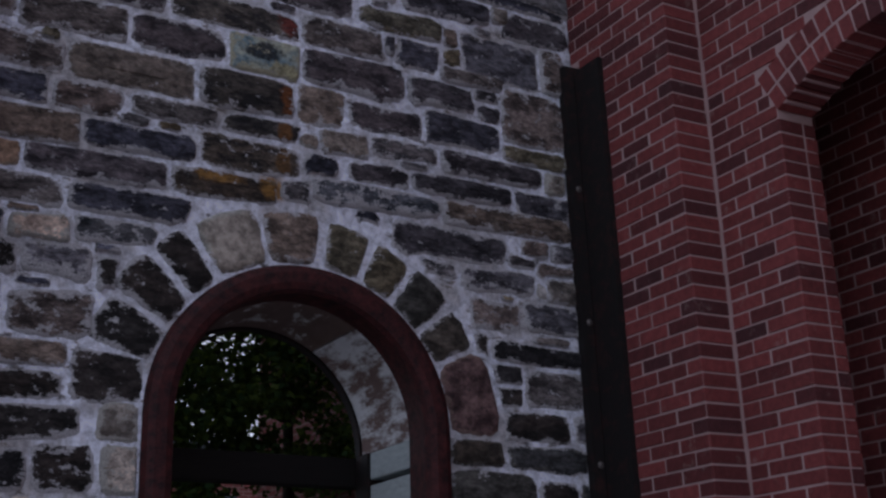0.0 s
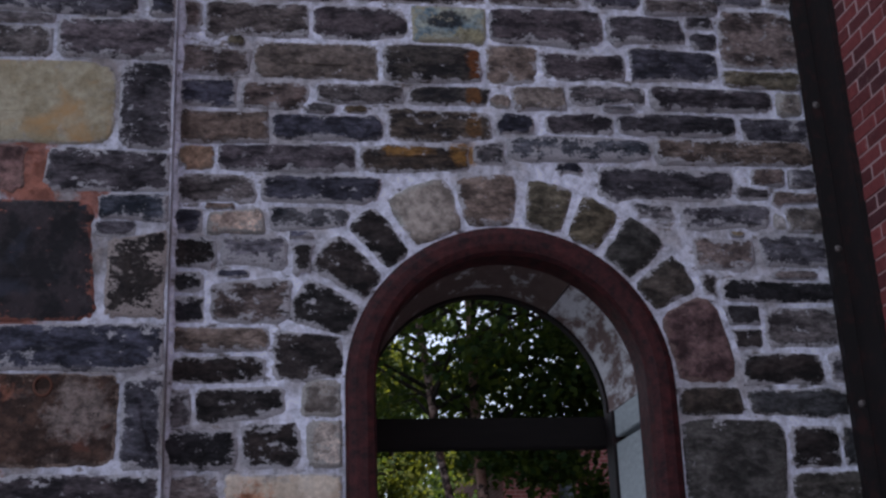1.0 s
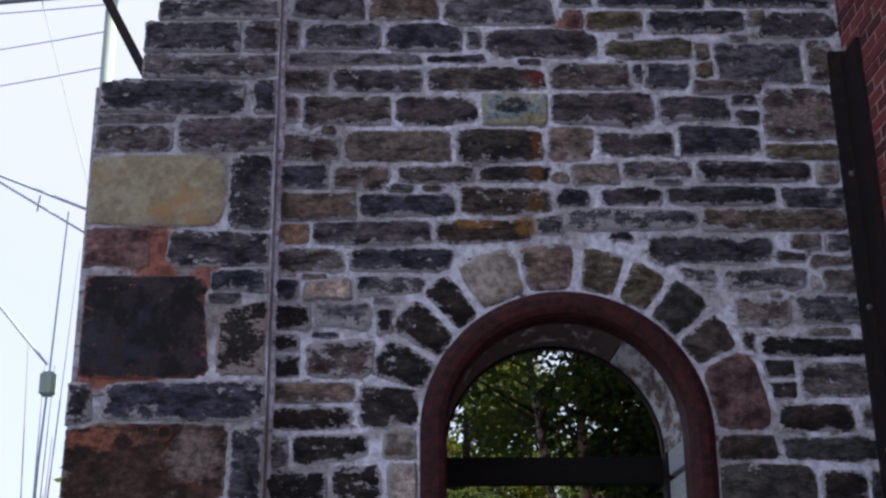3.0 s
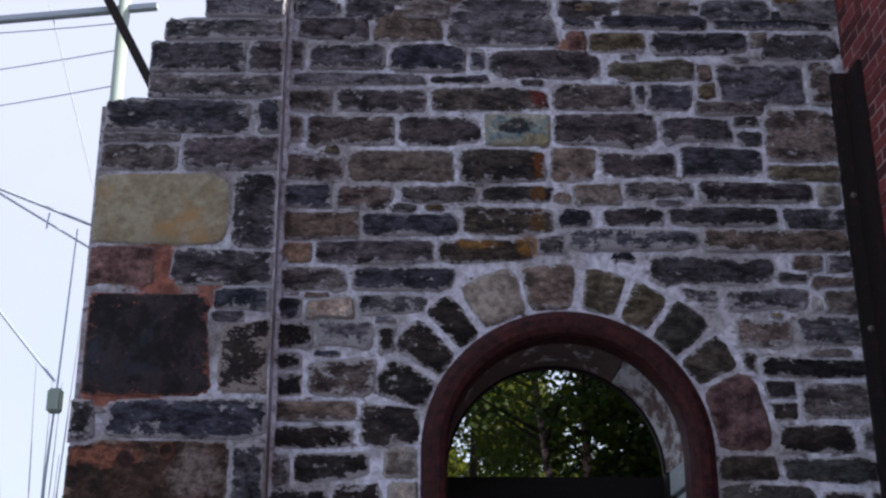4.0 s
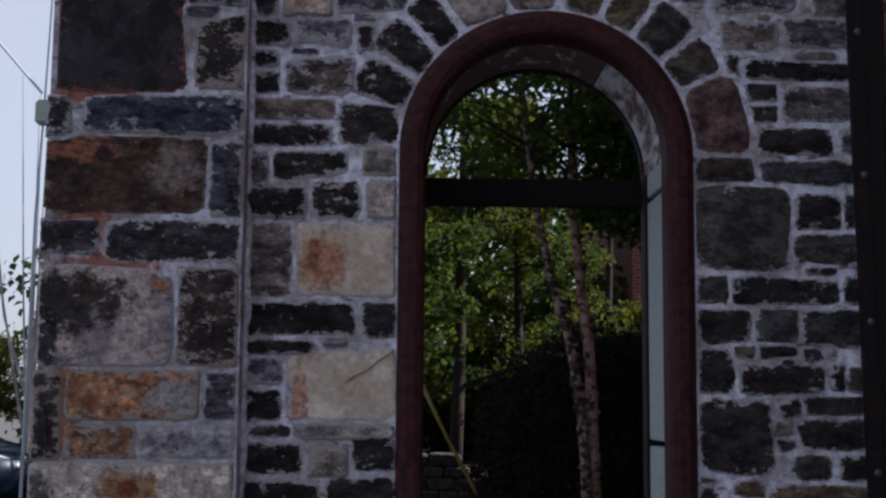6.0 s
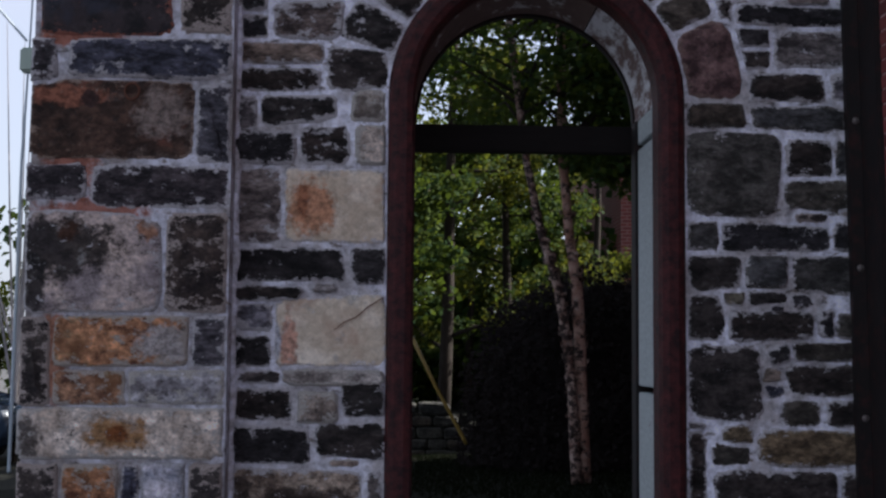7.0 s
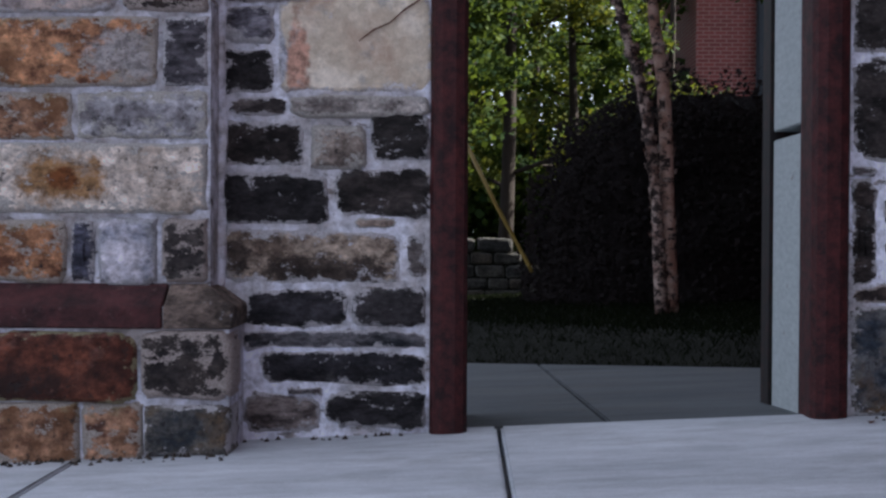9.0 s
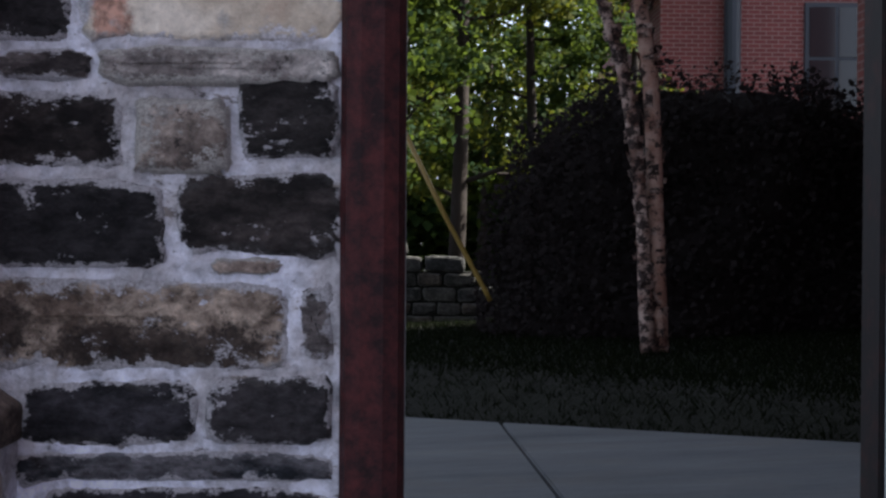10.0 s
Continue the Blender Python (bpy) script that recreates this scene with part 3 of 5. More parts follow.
def stone_mesh(name, x0, x1, z0, z1, y, depth, rng, square=False, near=(), most=0.0, keep=None):
    """One rough stone: an uneven outline fitted to its neighbours, a worn shoulder and a hummocky face."""
    n = 44
    hw, hh = (x1 - x0) / 2, (z1 - z0) / 2
    cx, cz = (x0 + x1) / 2, (z0 + z1) / 2
    p = rng.uniform(8.0, 14.0) if square else rng.uniform(5.0, 10.0)
    lean = [rng.uniform(0.0, 0.08 if square else 0.22) if rng.random() < 0.5 else 0.0 for _ in range(4)]
    proud = rng.uniform(0.012, 0.032)
    inset = min(0.016, 0.26 * hh)
    seed = Vector((rng.uniform(0, 90), rng.uniform(0, 90), 0))
    joint = rng.uniform(0.004, 0.009) if square else rng.uniform(0.009, 0.016)
    base, normals, swell = [], [], []
    for i in range(n):
        a = 2 * math.pi * i / n + 0.07
        ca, sa = math.cos(a), math.sin(a)
        # equal steps along the outline of a rounded rectangle
        u, w = math.copysign(abs(ca) ** (2 / p), ca), math.copysign(abs(sa) ** (2 / p), sa)
        q = (0 if u >= 0 else 1) + (0 if w >= 0 else 2)
        cut = 1 - lean[q] * min(abs(u), abs(w)) ** 2
        j = 0.007 * noise.noise(seed + Vector((3 * ca, 3 * sa, 0))) + 0.006 * noise.noise(seed + Vector((9 * ca, 9 * sa, 4))) + rng.uniform(-0.003, 0.003)
        base.append((u * (hw + j) * cut, w * (hh + j) * (cut if hh < hw else 1)))
        out = Vector((math.copysign(abs(u) ** 5, u), math.copysign(abs(w) ** 5, w)))
        normals.append(out.normalized())
        limit = most * (0.55 + 0.9 * noise.noise(seed + Vector((2 * ca, 2 * sa, 9))) ** 2 + 0.45 * noise.noise(seed + Vector((4 * ca, 4 * sa, 2))))
        swell.append(growth(near, cx + base[-1][0], cz + base[-1][1], *normals[-1], limit, joint, keep) if most else 0.0)
    swell = [min(swell[i], (swell[i - 1] + swell[i] + swell[(i + 1) % n]) / 3 + 0.003) for i in range(n)]
    ring = [(bx + o.x * g, bz + o.y * g) for (bx, bz), o, g in zip(base, normals, swell)]
    verts, edge = [], []
    for shrink, dy, e in ((0.0, depth, 1.0), (-0.002, 0.0, 1.0), (inset * 0.35, -proud * 0.75, 0.85), (inset, -proud, 0.35), (inset + 0.35 * hh, -proud, 0.0), (inset + 0.65 * hh, -proud, 0.0)):
        for u, w in ring:
            fx, fz = max(0.15, 1 - shrink / hw), max(0.15, 1 - shrink / hh)
            rough = 0.0 if dy >= 0 else 0.008 * noise.noise(seed + Vector((u * fx * 12, w * fz * 22, 5)))
            verts.append((cx + u * fx, y + dy + rough, cz + w * fz))
            edge.append(e)
    faces = [(r * n + i, r * n + (i + 1) % n, (r + 1) * n + (i + 1) % n, (r + 1) * n + i) for r in range(5) for i in range(n)]
    faces.append(tuple(range(5 * n, 6 * n)))
    me = bpy.data.meshes.new(name)
    me.from_pydata(verts, [], faces)
    me.update()
    me.attributes.new("edge", "FLOAT", "POINT").data.foreach_set("value", edge)
    me.polygons.foreach_set("use_smooth", [True] * len(faces))
    return me


stone_rng = random.Random(4)
laid, kinds = [], []          # beds of the main wall and the kinds of their stones
# the wedges of the arch ring: from and to in degrees, outer radius, kind
RING = ((150.5, 163.5, 0.965, "i"), (137, 149, 0.975, "i"), (124.5, 135.2, 0.955, "i"), (104.3, 122.6, 0.955, "a"), (85.6, 103.3, 0.935, "g"), (69.6, 83.4, 0.925, "o"), (55.4, 67.8, 0.92, "o"), (40.6, 54, 0.945, "z"), (26.6, 39.4, 0.935, "z"), (0.8, 25.3, 0.965, "r"))


def outside_arch(x, z):
    """Whether a point of the wall lies clear of the doorway's moulding and its ring of wedges."""
    if z < ARCH_Z:
        return abs(x - CX) > R_OUT + 0.006 and x > 0.607
    r, a = math.hypot(x - CX, z - ARCH_Z), math.degrees(math.atan2(z - ARCH_Z, x - CX))
    return r > max([R_OUT + 0.006] + [r1 + 0.016 for a0, a1, r1, _ in RING if a0 - 1.4 < a < a1 + 1.4]) and x > 0.607


def rubble(*stones):
    """A course of rubble in the main wall: each stone's ends, bed heights and kind."""
    for x0, x1, z0, z1, kind in stones:
        laid.append((x0, x1, z0, z1))
        kinds.append(kind)


def set_stones(beds, sorts, y, depth, parent, most, keep, squared):
    """Lays the stones of one face, each swollen until it meets its neighbours' joints."""
    for i, ((x0, x1, z0, z1), kind) in enumerate(zip(beds, sorts)):
        near = [b for k, b in enumerate(beds) if k != i and b[0] < x1 + 0.16 and b[1] > x0 - 0.16 and b[2] < z1 + 0.16 and b[3] > z0 - 0.16]
        me = stone_mesh("stone", x0, x1, z0, z1, y, depth, stone_rng, squared or kind in "pagvq", near, most, keep)
        me.materials.append(STONES[kind])
        new("stone", me).parent = parent


PIL_FRONT, PIL_RIGHT = 4.662, 0.605
pilaster = tagged(new("pilaster"), "stepped stone corner pilaster with squared dark and buff blocks", "pilaster", kind="structure")
for xa, za, zb in ((-0.280, 0.05, 3.67), (-0.055, 3.67, 4.00), (0.008, 4.00, 4.12), (0.20, 4.12, 4.40), (0.34, 4.40, 5.0)):
    part("core", box(bmesh.new(), xa, PIL_RIGHT, PIL_FRONT, BACK, za, zb), MORTAR_RED, pilaster)
part("base", box(bmesh.new(), -0.42, 0.685, 4.562, BACK, -0.8, 0.05), MORTAR_RED, pilaster)


quoin_beds, quoin_kinds = [], []


def quoin(*stones):
    """Squared blocks of the pilaster; those at the corner show their ends too."""
    for x0, x1, z0, z1, kind in stones:
        quoin_beds.append((x0, PIL_RIGHT - 0.003 if x1 > 0.54 else x1, z0, z1))
        quoin_kinds.append(kind)


def plinth(*stones):
    for x0, x1, z0, z1, kind in stones:
        me = stone_mesh("stone", x0 - 0.008, x1 + (-0.003 if x1 > 0.55 else 0.008), z0 - 0.008, z1 + 0.008, 4.562, 0.14, stone_rng, True)
        me.materials.append(STONES[kind])
        new("stone", me).parent = pilaster


def coping(xa, xb, end, material, label):
    """The sloped string course on the pilaster; the last block is bevelled round the corner."""
    bm = bmesh.new()
    y_out, y_in, z0, z1, z2 = 4.545, 4.65, -0.018, 0.050, 0.118
    front = [(xa, y_out, z0), (xb, y_out, z0), (xb, y_out, z1), (xa, y_out, z1)]
    top = [(xa, y_in, z2), (xb - end, y_in, z2)]
    rear = [(xa, 4.83, z0), (xb, 4.83, z0), (xb, 4.83, z1), (xa, 4.83, z1), (xa, 4.83, z2), (xb - end, 4.83, z2)]
    a = [bm.verts.new(p) for p in front + top + rear]
    for f in ((0, 1, 2, 3), (3, 2, 5, 4), (1, 7, 8, 2), (2, 8, 11, 5), (4, 5, 11, 10), (0, 6, 7, 1), (0, 3, 9, 6), (3, 4, 10, 9), (6, 9, 8, 7), (9, 10, 11, 8)):
        bm.faces.new([a[i] for i in f])
    bmesh.ops.bevel(bm, geom=list(bm.edges), offset=0.005, segments=1, affect="EDGES")
    part("coping_stone", bm, material, pilaster, label)


coping(-0.46, 0.475, 0.0, BAND, "weathered maroon sloped stone band")
coping(0.480, 0.695, 0.10, STONES["g"], "grey bevelled corner stone")

# courses of the wall and the pilaster
rubble((0.59, 0.871, 4.286, 4.35, 'n'), (1.082, 1.254, 4.338, 4.406, 'b'), (1.373, 1.507, 4.342, 4.409, 'b'), (1.575, 1.863, 4.339, 4.413, 'd'), (2.085, 2.189, 4.294, 4.351, 'o'), (2.204, 2.502, 4.313, 4.364, 'n'), (2.522, 2.597, 4.323, 4.356, 'd'), (2.635, 2.739, 4.311, 4.351, 'n'), (3.13, 3.265, 4.341, 4.409, 'o'))
rubble((0.654, 1.015, 4.134, 4.26, 'd'), (1.05, 1.389, 4.139, 4.315, 'g'), (1.433, 1.987, 4.099, 4.312, 'b'), (2.023, 2.195, 4.203, 4.277, 'n'), (2.05, 2.144, 4.061, 4.19, 'r'), (2.215, 2.778, 4.198, 4.288, 'd'), (2.8, 3.434, 4.206, 4.323, 'd'), (2.155, 2.456, 4.064, 4.186, 'o'), (2.467, 2.977, 4.062, 4.178, 'd'), (2.999, 3.088, 4.105, 4.182, 'g'), (3.064, 3.447, 4.032, 4.171, 'd'))
rubble((0.617, 0.69, 3.969, 4.119, 'b'), (0.72, 1.089, 3.959, 4.096, 'b'), (1.142, 1.515, 3.944, 4.101, 'd'), (1.544, 1.609, 3.967, 4.055, 'd'), (1.652, 2.192, 3.919, 4.075, 'd'), (2.264, 2.693, 3.909, 4.01, 'o'), (2.716, 2.774, 3.913, 3.981, 'g'), (2.724, 2.802, 3.8, 3.89, 'o'), (2.816, 3.251, 3.771, 3.997, 'b'), (3.281, 3.398, 3.775, 4.011, 'b'))
rubble((0.652, 1.303, 3.876, 3.934, 'b'), (1.347, 1.631, 3.885, 3.924, 'd'))
rubble((0.62, 0.844, 3.723, 3.841, 'b'), (0.859, 1.313, 3.727, 3.845, 'd'), (1.342, 1.925, 3.733, 3.861, 'e'), (1.977, 2.365, 3.739, 3.877, 'b'), (2.461, 2.67, 3.744, 3.881, 'd'), (2.689, 3.036, 3.716, 3.786, 'b'), (2.389, 2.424, 3.796, 3.86, 'd'))
rubble((0.621, 0.698, 3.566, 3.691, 'b'), (0.722, 1.155, 3.538, 3.694, 'b'), (1.184, 1.592, 3.542, 3.69, 'd'), (1.621, 1.936, 3.531, 3.71, 'q'), (1.973, 2.466, 3.545, 3.708, 'd'), (2.518, 2.845, 3.572, 3.682, 'd'), (2.878, 3.002, 3.653, 3.71, 'b'), (2.908, 3.008, 3.538, 3.616, 'd'), (3.039, 3.384, 3.46, 3.742, 'b'))
rubble((0.631, 0.899, 3.351, 3.474, 'b'), (0.941, 1.45, 3.341, 3.5, 'g'), (1.486, 1.923, 3.346, 3.521, 'e'), (1.934, 2.15, 3.356, 3.525, 'g'), (2.207, 2.57, 3.384, 3.488, 'd'), (2.6, 2.999, 3.382, 3.536, 'd'), (3.036, 3.378, 3.355, 3.432, 'o'))
rubble((0.624, 0.853, 3.191, 3.321, 'd'), (0.876, 1.142, 3.194, 3.324, 'b'), (1.212, 1.562, 3.237, 3.312, 'b'), (1.599, 1.936, 3.232, 3.316, 'e'), (2.068, 2.279, 3.224, 3.32, 'g'), (2.309, 2.653, 3.263, 3.336, 'n'), (2.675, 3.241, 3.238, 3.344, 'd'), (3.273, 3.364, 3.226, 3.326, 'w'))
rubble((0.631, 0.986, 3.038, 3.18, 'g'), (1.006, 1.464, 3.057, 3.166, 'd'), (1.506, 1.944, 3.067, 3.21, 'e'), (1.981, 2.12, 3.109, 3.18, 'd'), (2.205, 2.485, 3.106, 3.207, 'd'), (2.527, 3.046, 3.11, 3.206, 'd'), (3.086, 3.395, 3.067, 3.204, 'd'))
rubble((0.638, 0.764, 2.926, 3.007, 't'), (0.781, 1.349, 2.923, 3.026, 'd'), (1.382, 1.824, 2.922, 3.031, 'e'), (1.88, 1.991, 2.975, 3.049, 'n'), (2.02, 2.66, 2.994, 3.088, 'n'), (2.679, 3.386, 2.985, 3.098, 'g'))
rubble((0.617, 0.931, 2.774, 2.877, 'b'), (0.972, 1.451, 2.775, 2.878, 'd'), (2.423, 3.009, 2.808, 2.944, 'd'), (3.123, 3.257, 2.885, 2.958, 'b'), (3.275, 3.387, 2.871, 2.959, 'b'), (3.034, 3.172, 2.826, 2.864, 'b'), (3.198, 3.391, 2.799, 2.851, 'b'))
rubble((0.596, 0.718, 2.639, 2.724, 'd'), (0.754, 0.976, 2.63, 2.726, 'w'), (0.997, 1.329, 2.652, 2.751, 'n'), (2.56, 2.725, 2.721, 2.793, 'n'), (2.778, 3.162, 2.682, 2.782, 'b'), (3.258, 3.395, 2.67, 2.785, 'g'))
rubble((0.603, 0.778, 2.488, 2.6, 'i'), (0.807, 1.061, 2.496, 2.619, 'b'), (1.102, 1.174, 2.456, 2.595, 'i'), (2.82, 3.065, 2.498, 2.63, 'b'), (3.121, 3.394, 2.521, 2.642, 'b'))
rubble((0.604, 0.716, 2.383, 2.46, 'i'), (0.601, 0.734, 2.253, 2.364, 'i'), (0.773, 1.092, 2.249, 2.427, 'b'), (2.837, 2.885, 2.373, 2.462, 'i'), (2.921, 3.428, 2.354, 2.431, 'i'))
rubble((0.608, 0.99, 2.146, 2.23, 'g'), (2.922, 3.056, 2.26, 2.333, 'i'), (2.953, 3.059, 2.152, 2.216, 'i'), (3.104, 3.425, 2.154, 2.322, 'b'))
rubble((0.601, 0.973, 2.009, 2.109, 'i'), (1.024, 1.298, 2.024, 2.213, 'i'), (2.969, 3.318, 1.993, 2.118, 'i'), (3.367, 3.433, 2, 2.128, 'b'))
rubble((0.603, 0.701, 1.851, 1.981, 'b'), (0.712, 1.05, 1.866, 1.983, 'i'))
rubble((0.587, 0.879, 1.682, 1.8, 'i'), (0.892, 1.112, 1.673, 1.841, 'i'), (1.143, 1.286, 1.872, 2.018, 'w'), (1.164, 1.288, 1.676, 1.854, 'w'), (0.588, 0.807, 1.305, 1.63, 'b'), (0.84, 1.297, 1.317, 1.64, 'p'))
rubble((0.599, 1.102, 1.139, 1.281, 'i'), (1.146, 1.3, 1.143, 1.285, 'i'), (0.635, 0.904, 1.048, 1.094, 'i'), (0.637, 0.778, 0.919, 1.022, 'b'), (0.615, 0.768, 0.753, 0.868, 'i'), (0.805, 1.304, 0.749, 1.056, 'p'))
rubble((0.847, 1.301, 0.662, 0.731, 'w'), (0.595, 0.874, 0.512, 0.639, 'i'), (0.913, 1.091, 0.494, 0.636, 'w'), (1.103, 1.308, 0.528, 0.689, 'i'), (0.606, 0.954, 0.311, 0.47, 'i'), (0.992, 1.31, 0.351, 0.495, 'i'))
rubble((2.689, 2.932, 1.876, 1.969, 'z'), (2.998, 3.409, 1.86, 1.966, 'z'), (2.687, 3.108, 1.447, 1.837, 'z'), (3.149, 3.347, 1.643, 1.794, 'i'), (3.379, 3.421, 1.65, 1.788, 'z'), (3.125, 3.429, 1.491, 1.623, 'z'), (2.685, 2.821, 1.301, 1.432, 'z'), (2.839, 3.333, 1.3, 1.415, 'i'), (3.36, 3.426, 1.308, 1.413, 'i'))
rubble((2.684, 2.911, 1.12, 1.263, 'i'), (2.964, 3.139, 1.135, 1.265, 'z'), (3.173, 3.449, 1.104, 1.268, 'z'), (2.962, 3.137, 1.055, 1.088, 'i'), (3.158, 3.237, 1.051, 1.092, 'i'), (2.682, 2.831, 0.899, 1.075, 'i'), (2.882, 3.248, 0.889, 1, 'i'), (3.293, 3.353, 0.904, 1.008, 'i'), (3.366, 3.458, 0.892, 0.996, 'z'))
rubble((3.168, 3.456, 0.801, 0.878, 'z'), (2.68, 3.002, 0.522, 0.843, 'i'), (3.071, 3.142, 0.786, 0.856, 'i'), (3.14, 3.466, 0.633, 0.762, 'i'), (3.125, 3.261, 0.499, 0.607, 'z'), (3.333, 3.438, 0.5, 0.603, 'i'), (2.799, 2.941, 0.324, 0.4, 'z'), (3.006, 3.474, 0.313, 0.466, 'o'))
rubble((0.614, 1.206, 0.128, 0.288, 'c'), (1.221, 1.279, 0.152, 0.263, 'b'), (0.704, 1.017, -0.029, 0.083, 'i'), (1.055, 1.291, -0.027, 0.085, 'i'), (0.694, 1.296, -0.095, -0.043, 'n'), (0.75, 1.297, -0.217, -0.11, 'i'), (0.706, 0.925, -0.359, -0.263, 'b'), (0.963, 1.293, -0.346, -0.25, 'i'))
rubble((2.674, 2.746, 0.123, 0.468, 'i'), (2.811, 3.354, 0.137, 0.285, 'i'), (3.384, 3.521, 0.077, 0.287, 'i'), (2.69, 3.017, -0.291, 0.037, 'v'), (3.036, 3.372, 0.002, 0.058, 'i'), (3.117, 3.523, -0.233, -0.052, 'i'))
quoin((0.195, 0.596, 4.19, 4.255, 'b'), (-0.002, 0.579, 4.059, 4.146, 'n'), (-0.063, 0.411, 3.867, 4.016, 'd'), (0.434, 0.586, 3.871, 4.03, 'd'), (-0.061, 0.594, 3.734, 3.843, 'n'), (-0.258, 0.43, 3.539, 3.692, 'd'), (0.507, 0.602, 3.544, 3.697, 'd'), (-0.258, 0.105, 3.479, 3.516, 'b'), (-0.266, 0.107, 3.336, 3.467, 'b'), (0.139, 0.6, 3.346, 3.496, 'd'), (-0.272, 0.354, 2.959, 3.298, 'y'), (0.409, 0.601, 2.934, 3.297, 'd'))
quoin((-0.272, 0.026, 2.76, 2.937, 'r'), (0.141, 0.58, 2.764, 2.919, 'd'), (-0.255, 0.318, 2.228, 2.691, 'k'), (0.337, 0.575, 2.64, 2.717, 'n'), (0.317, 0.461, 2.568, 2.617, 'd'), (0.389, 0.589, 2.242, 2.552, 'f'), (-0.291, -0.204, 2.01, 2.186, 'd'), (-0.111, 0.578, 2.039, 2.19, 'd'))
quoin((-0.286, 0.426, 1.675, 1.993, 'h'), (0.464, 0.572, 1.656, 1.974, 'd'), (-0.297, -0.053, 1.495, 1.616, 'd'), (0.01, 0.573, 1.458, 1.615, 'd'), (-0.289, 0.293, 0.984, 1.396, 'x'), (0.342, 0.566, 0.994, 1.402, 'f'), (-0.298, -0.168, 0.568, 0.94, 'f'), (-0.154, 0.438, 0.738, 0.961, 's'), (0.455, 0.574, 0.753, 0.947, 'd'), (-0.143, 0.164, 0.574, 0.724, 's'), (0.179, 0.578, 0.577, 0.727, 'w'), (-0.3, 0.59, 0.35, 0.561, 'j'))
quoin((-0.293, -0.119, 0.136, 0.305, 'f'), (-0.097, 0.149, 0.137, 0.306, 's'), (0.164, 0.229, 0.138, 0.296, 'd'), (0.255, 0.435, 0.139, 0.318, 'u'), (0.451, 0.566, 0.15, 0.31, 'f'))
plinth((-0.266, -0.095, -0.234, -0.054, 'g'), (-0.074, 0.389, -0.242, -0.041, 'm'), (0.416, 0.692, -0.229, -0.032, 'f'), (-0.265, -0.079, -0.446, -0.266, 'b'), (-0.066, 0.211, -0.444, -0.258, 's'), (0.236, 0.406, -0.432, -0.256, 's'), (0.432, 0.693, -0.405, -0.265, 'v'))


# a lumpy fillet of mortar where the pilaster meets the wall
fillet = [(0.607 + 0.010 * noise.noise(Vector((1.5, 0, 7.0 * z))), 4.808 + 0.006 * noise.noise(Vector((0, 4.5, 9.0 * z))), z) for z in [0.04 + 0.045 * i for i in range(104)]]
part("fillet", tube(bmesh.new(), fillet, [0.020 + 0.010 * noise.noise(Vector((3.1, 2.2, 11.0 * p[2]))) for p in fillet], 10), MORTAR, wall, "lumpy pale mortar fillet", True)

# a crack across the large cream stone
crack = [(1.062, 0.911), (1.11, 0.948), (1.165, 0.972), (1.215, 1.017), (1.285, 1.062)]
bm = bmesh.new()
tube(bm, [(x, FRONT - 0.020, z) for x, z in crack], [0.001, 0.0028, 0.002, 0.003, 0.002], 6)
part("crack", bm, RUST, wall, "rusty crack line")
# a rusted iron socket left in the pilaster
socket = thing("iron_socket", (0.16, PIL_FRONT - 0.016, 1.962), "rusted iron socket set in the stone pilaster", "iron socket")
bm = bmesh.new()
ring_pts = [[bm.verts.new((r * math.cos(a), y, r * math.sin(a) * 1.15)) for a in [2 * math.pi * i / 16 for i in range(16)]] for r, y in ((0.040, 0.014), (0.036, -0.006), (0.028, -0.008), (0.026, 0.012))]
for ra, rb in zip(ring_pts, ring_pts[1:]):
    for i in range(16):
        bm.faces.new((ra[i], ra[(i + 1) % 16], rb[(i + 1) % 16], rb[i]))
part("collar", bm, RUST, socket, smooth=True)
bm = bmesh.new()
bmesh.ops.create_circle(bm, cap_ends=True, segments=16, radius=0.028, matrix=Matrix.Translation((0, 0.008, 0)) @ Matrix.Rotation(radians(90), 4, "X"))
part("hollow", bm, STEEL, socket)

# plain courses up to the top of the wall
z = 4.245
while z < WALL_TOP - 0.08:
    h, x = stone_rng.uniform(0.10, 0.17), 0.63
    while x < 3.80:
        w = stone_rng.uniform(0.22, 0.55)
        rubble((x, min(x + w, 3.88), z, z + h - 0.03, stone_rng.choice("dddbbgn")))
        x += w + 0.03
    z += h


def pointing(x0, x1, z0, z1, y, material, parent, seed, opening=False):
    """The uneven skin of lime pointing that laps over the edges of the stones."""
    step = 0.013
    nx, nz = int((x1 - x0) / step), int((z1 - z0) / step)
    verts = []
    for j in range(nz + 1):
        for i in range(nx + 1):
            x, z = x0 + (x1 - x0) * i / nx, z0 + (z1 - z0) * j / nz
            lump = 0.5 * noise.noise(Vector((x * 9, z * 12, seed))) + 0.75 * noise.noise(Vector((x * 26, z * 34, seed + 7))) + 0.5 * noise.noise(Vector((x * 62, z * 70, seed + 3)))
            verts.append((x, y - 0.0050 - 0.0085 * lump, z))
    faces = []
    for j in range(nz):
        for i in range(nx):
            if opening:
                x, z = x0 + (x1 - x0) * (i + 0.5) / nx, z0 + (z1 - z0) * (j + 0.5) / nz
                if (abs(x - CX) < R_OUT - 0.03 and z < ARCH_Z) or (z >= ARCH_Z and math.hypot(x - CX, z - ARCH_Z) < R_OUT - 0.03):
                    continue
            a = j * (nx + 1) + i
            faces.append((a, a + 1, a + nx + 2, a + nx + 1))
    link_part("pointing", verts, faces, material, parent, "uneven lime pointing", True)


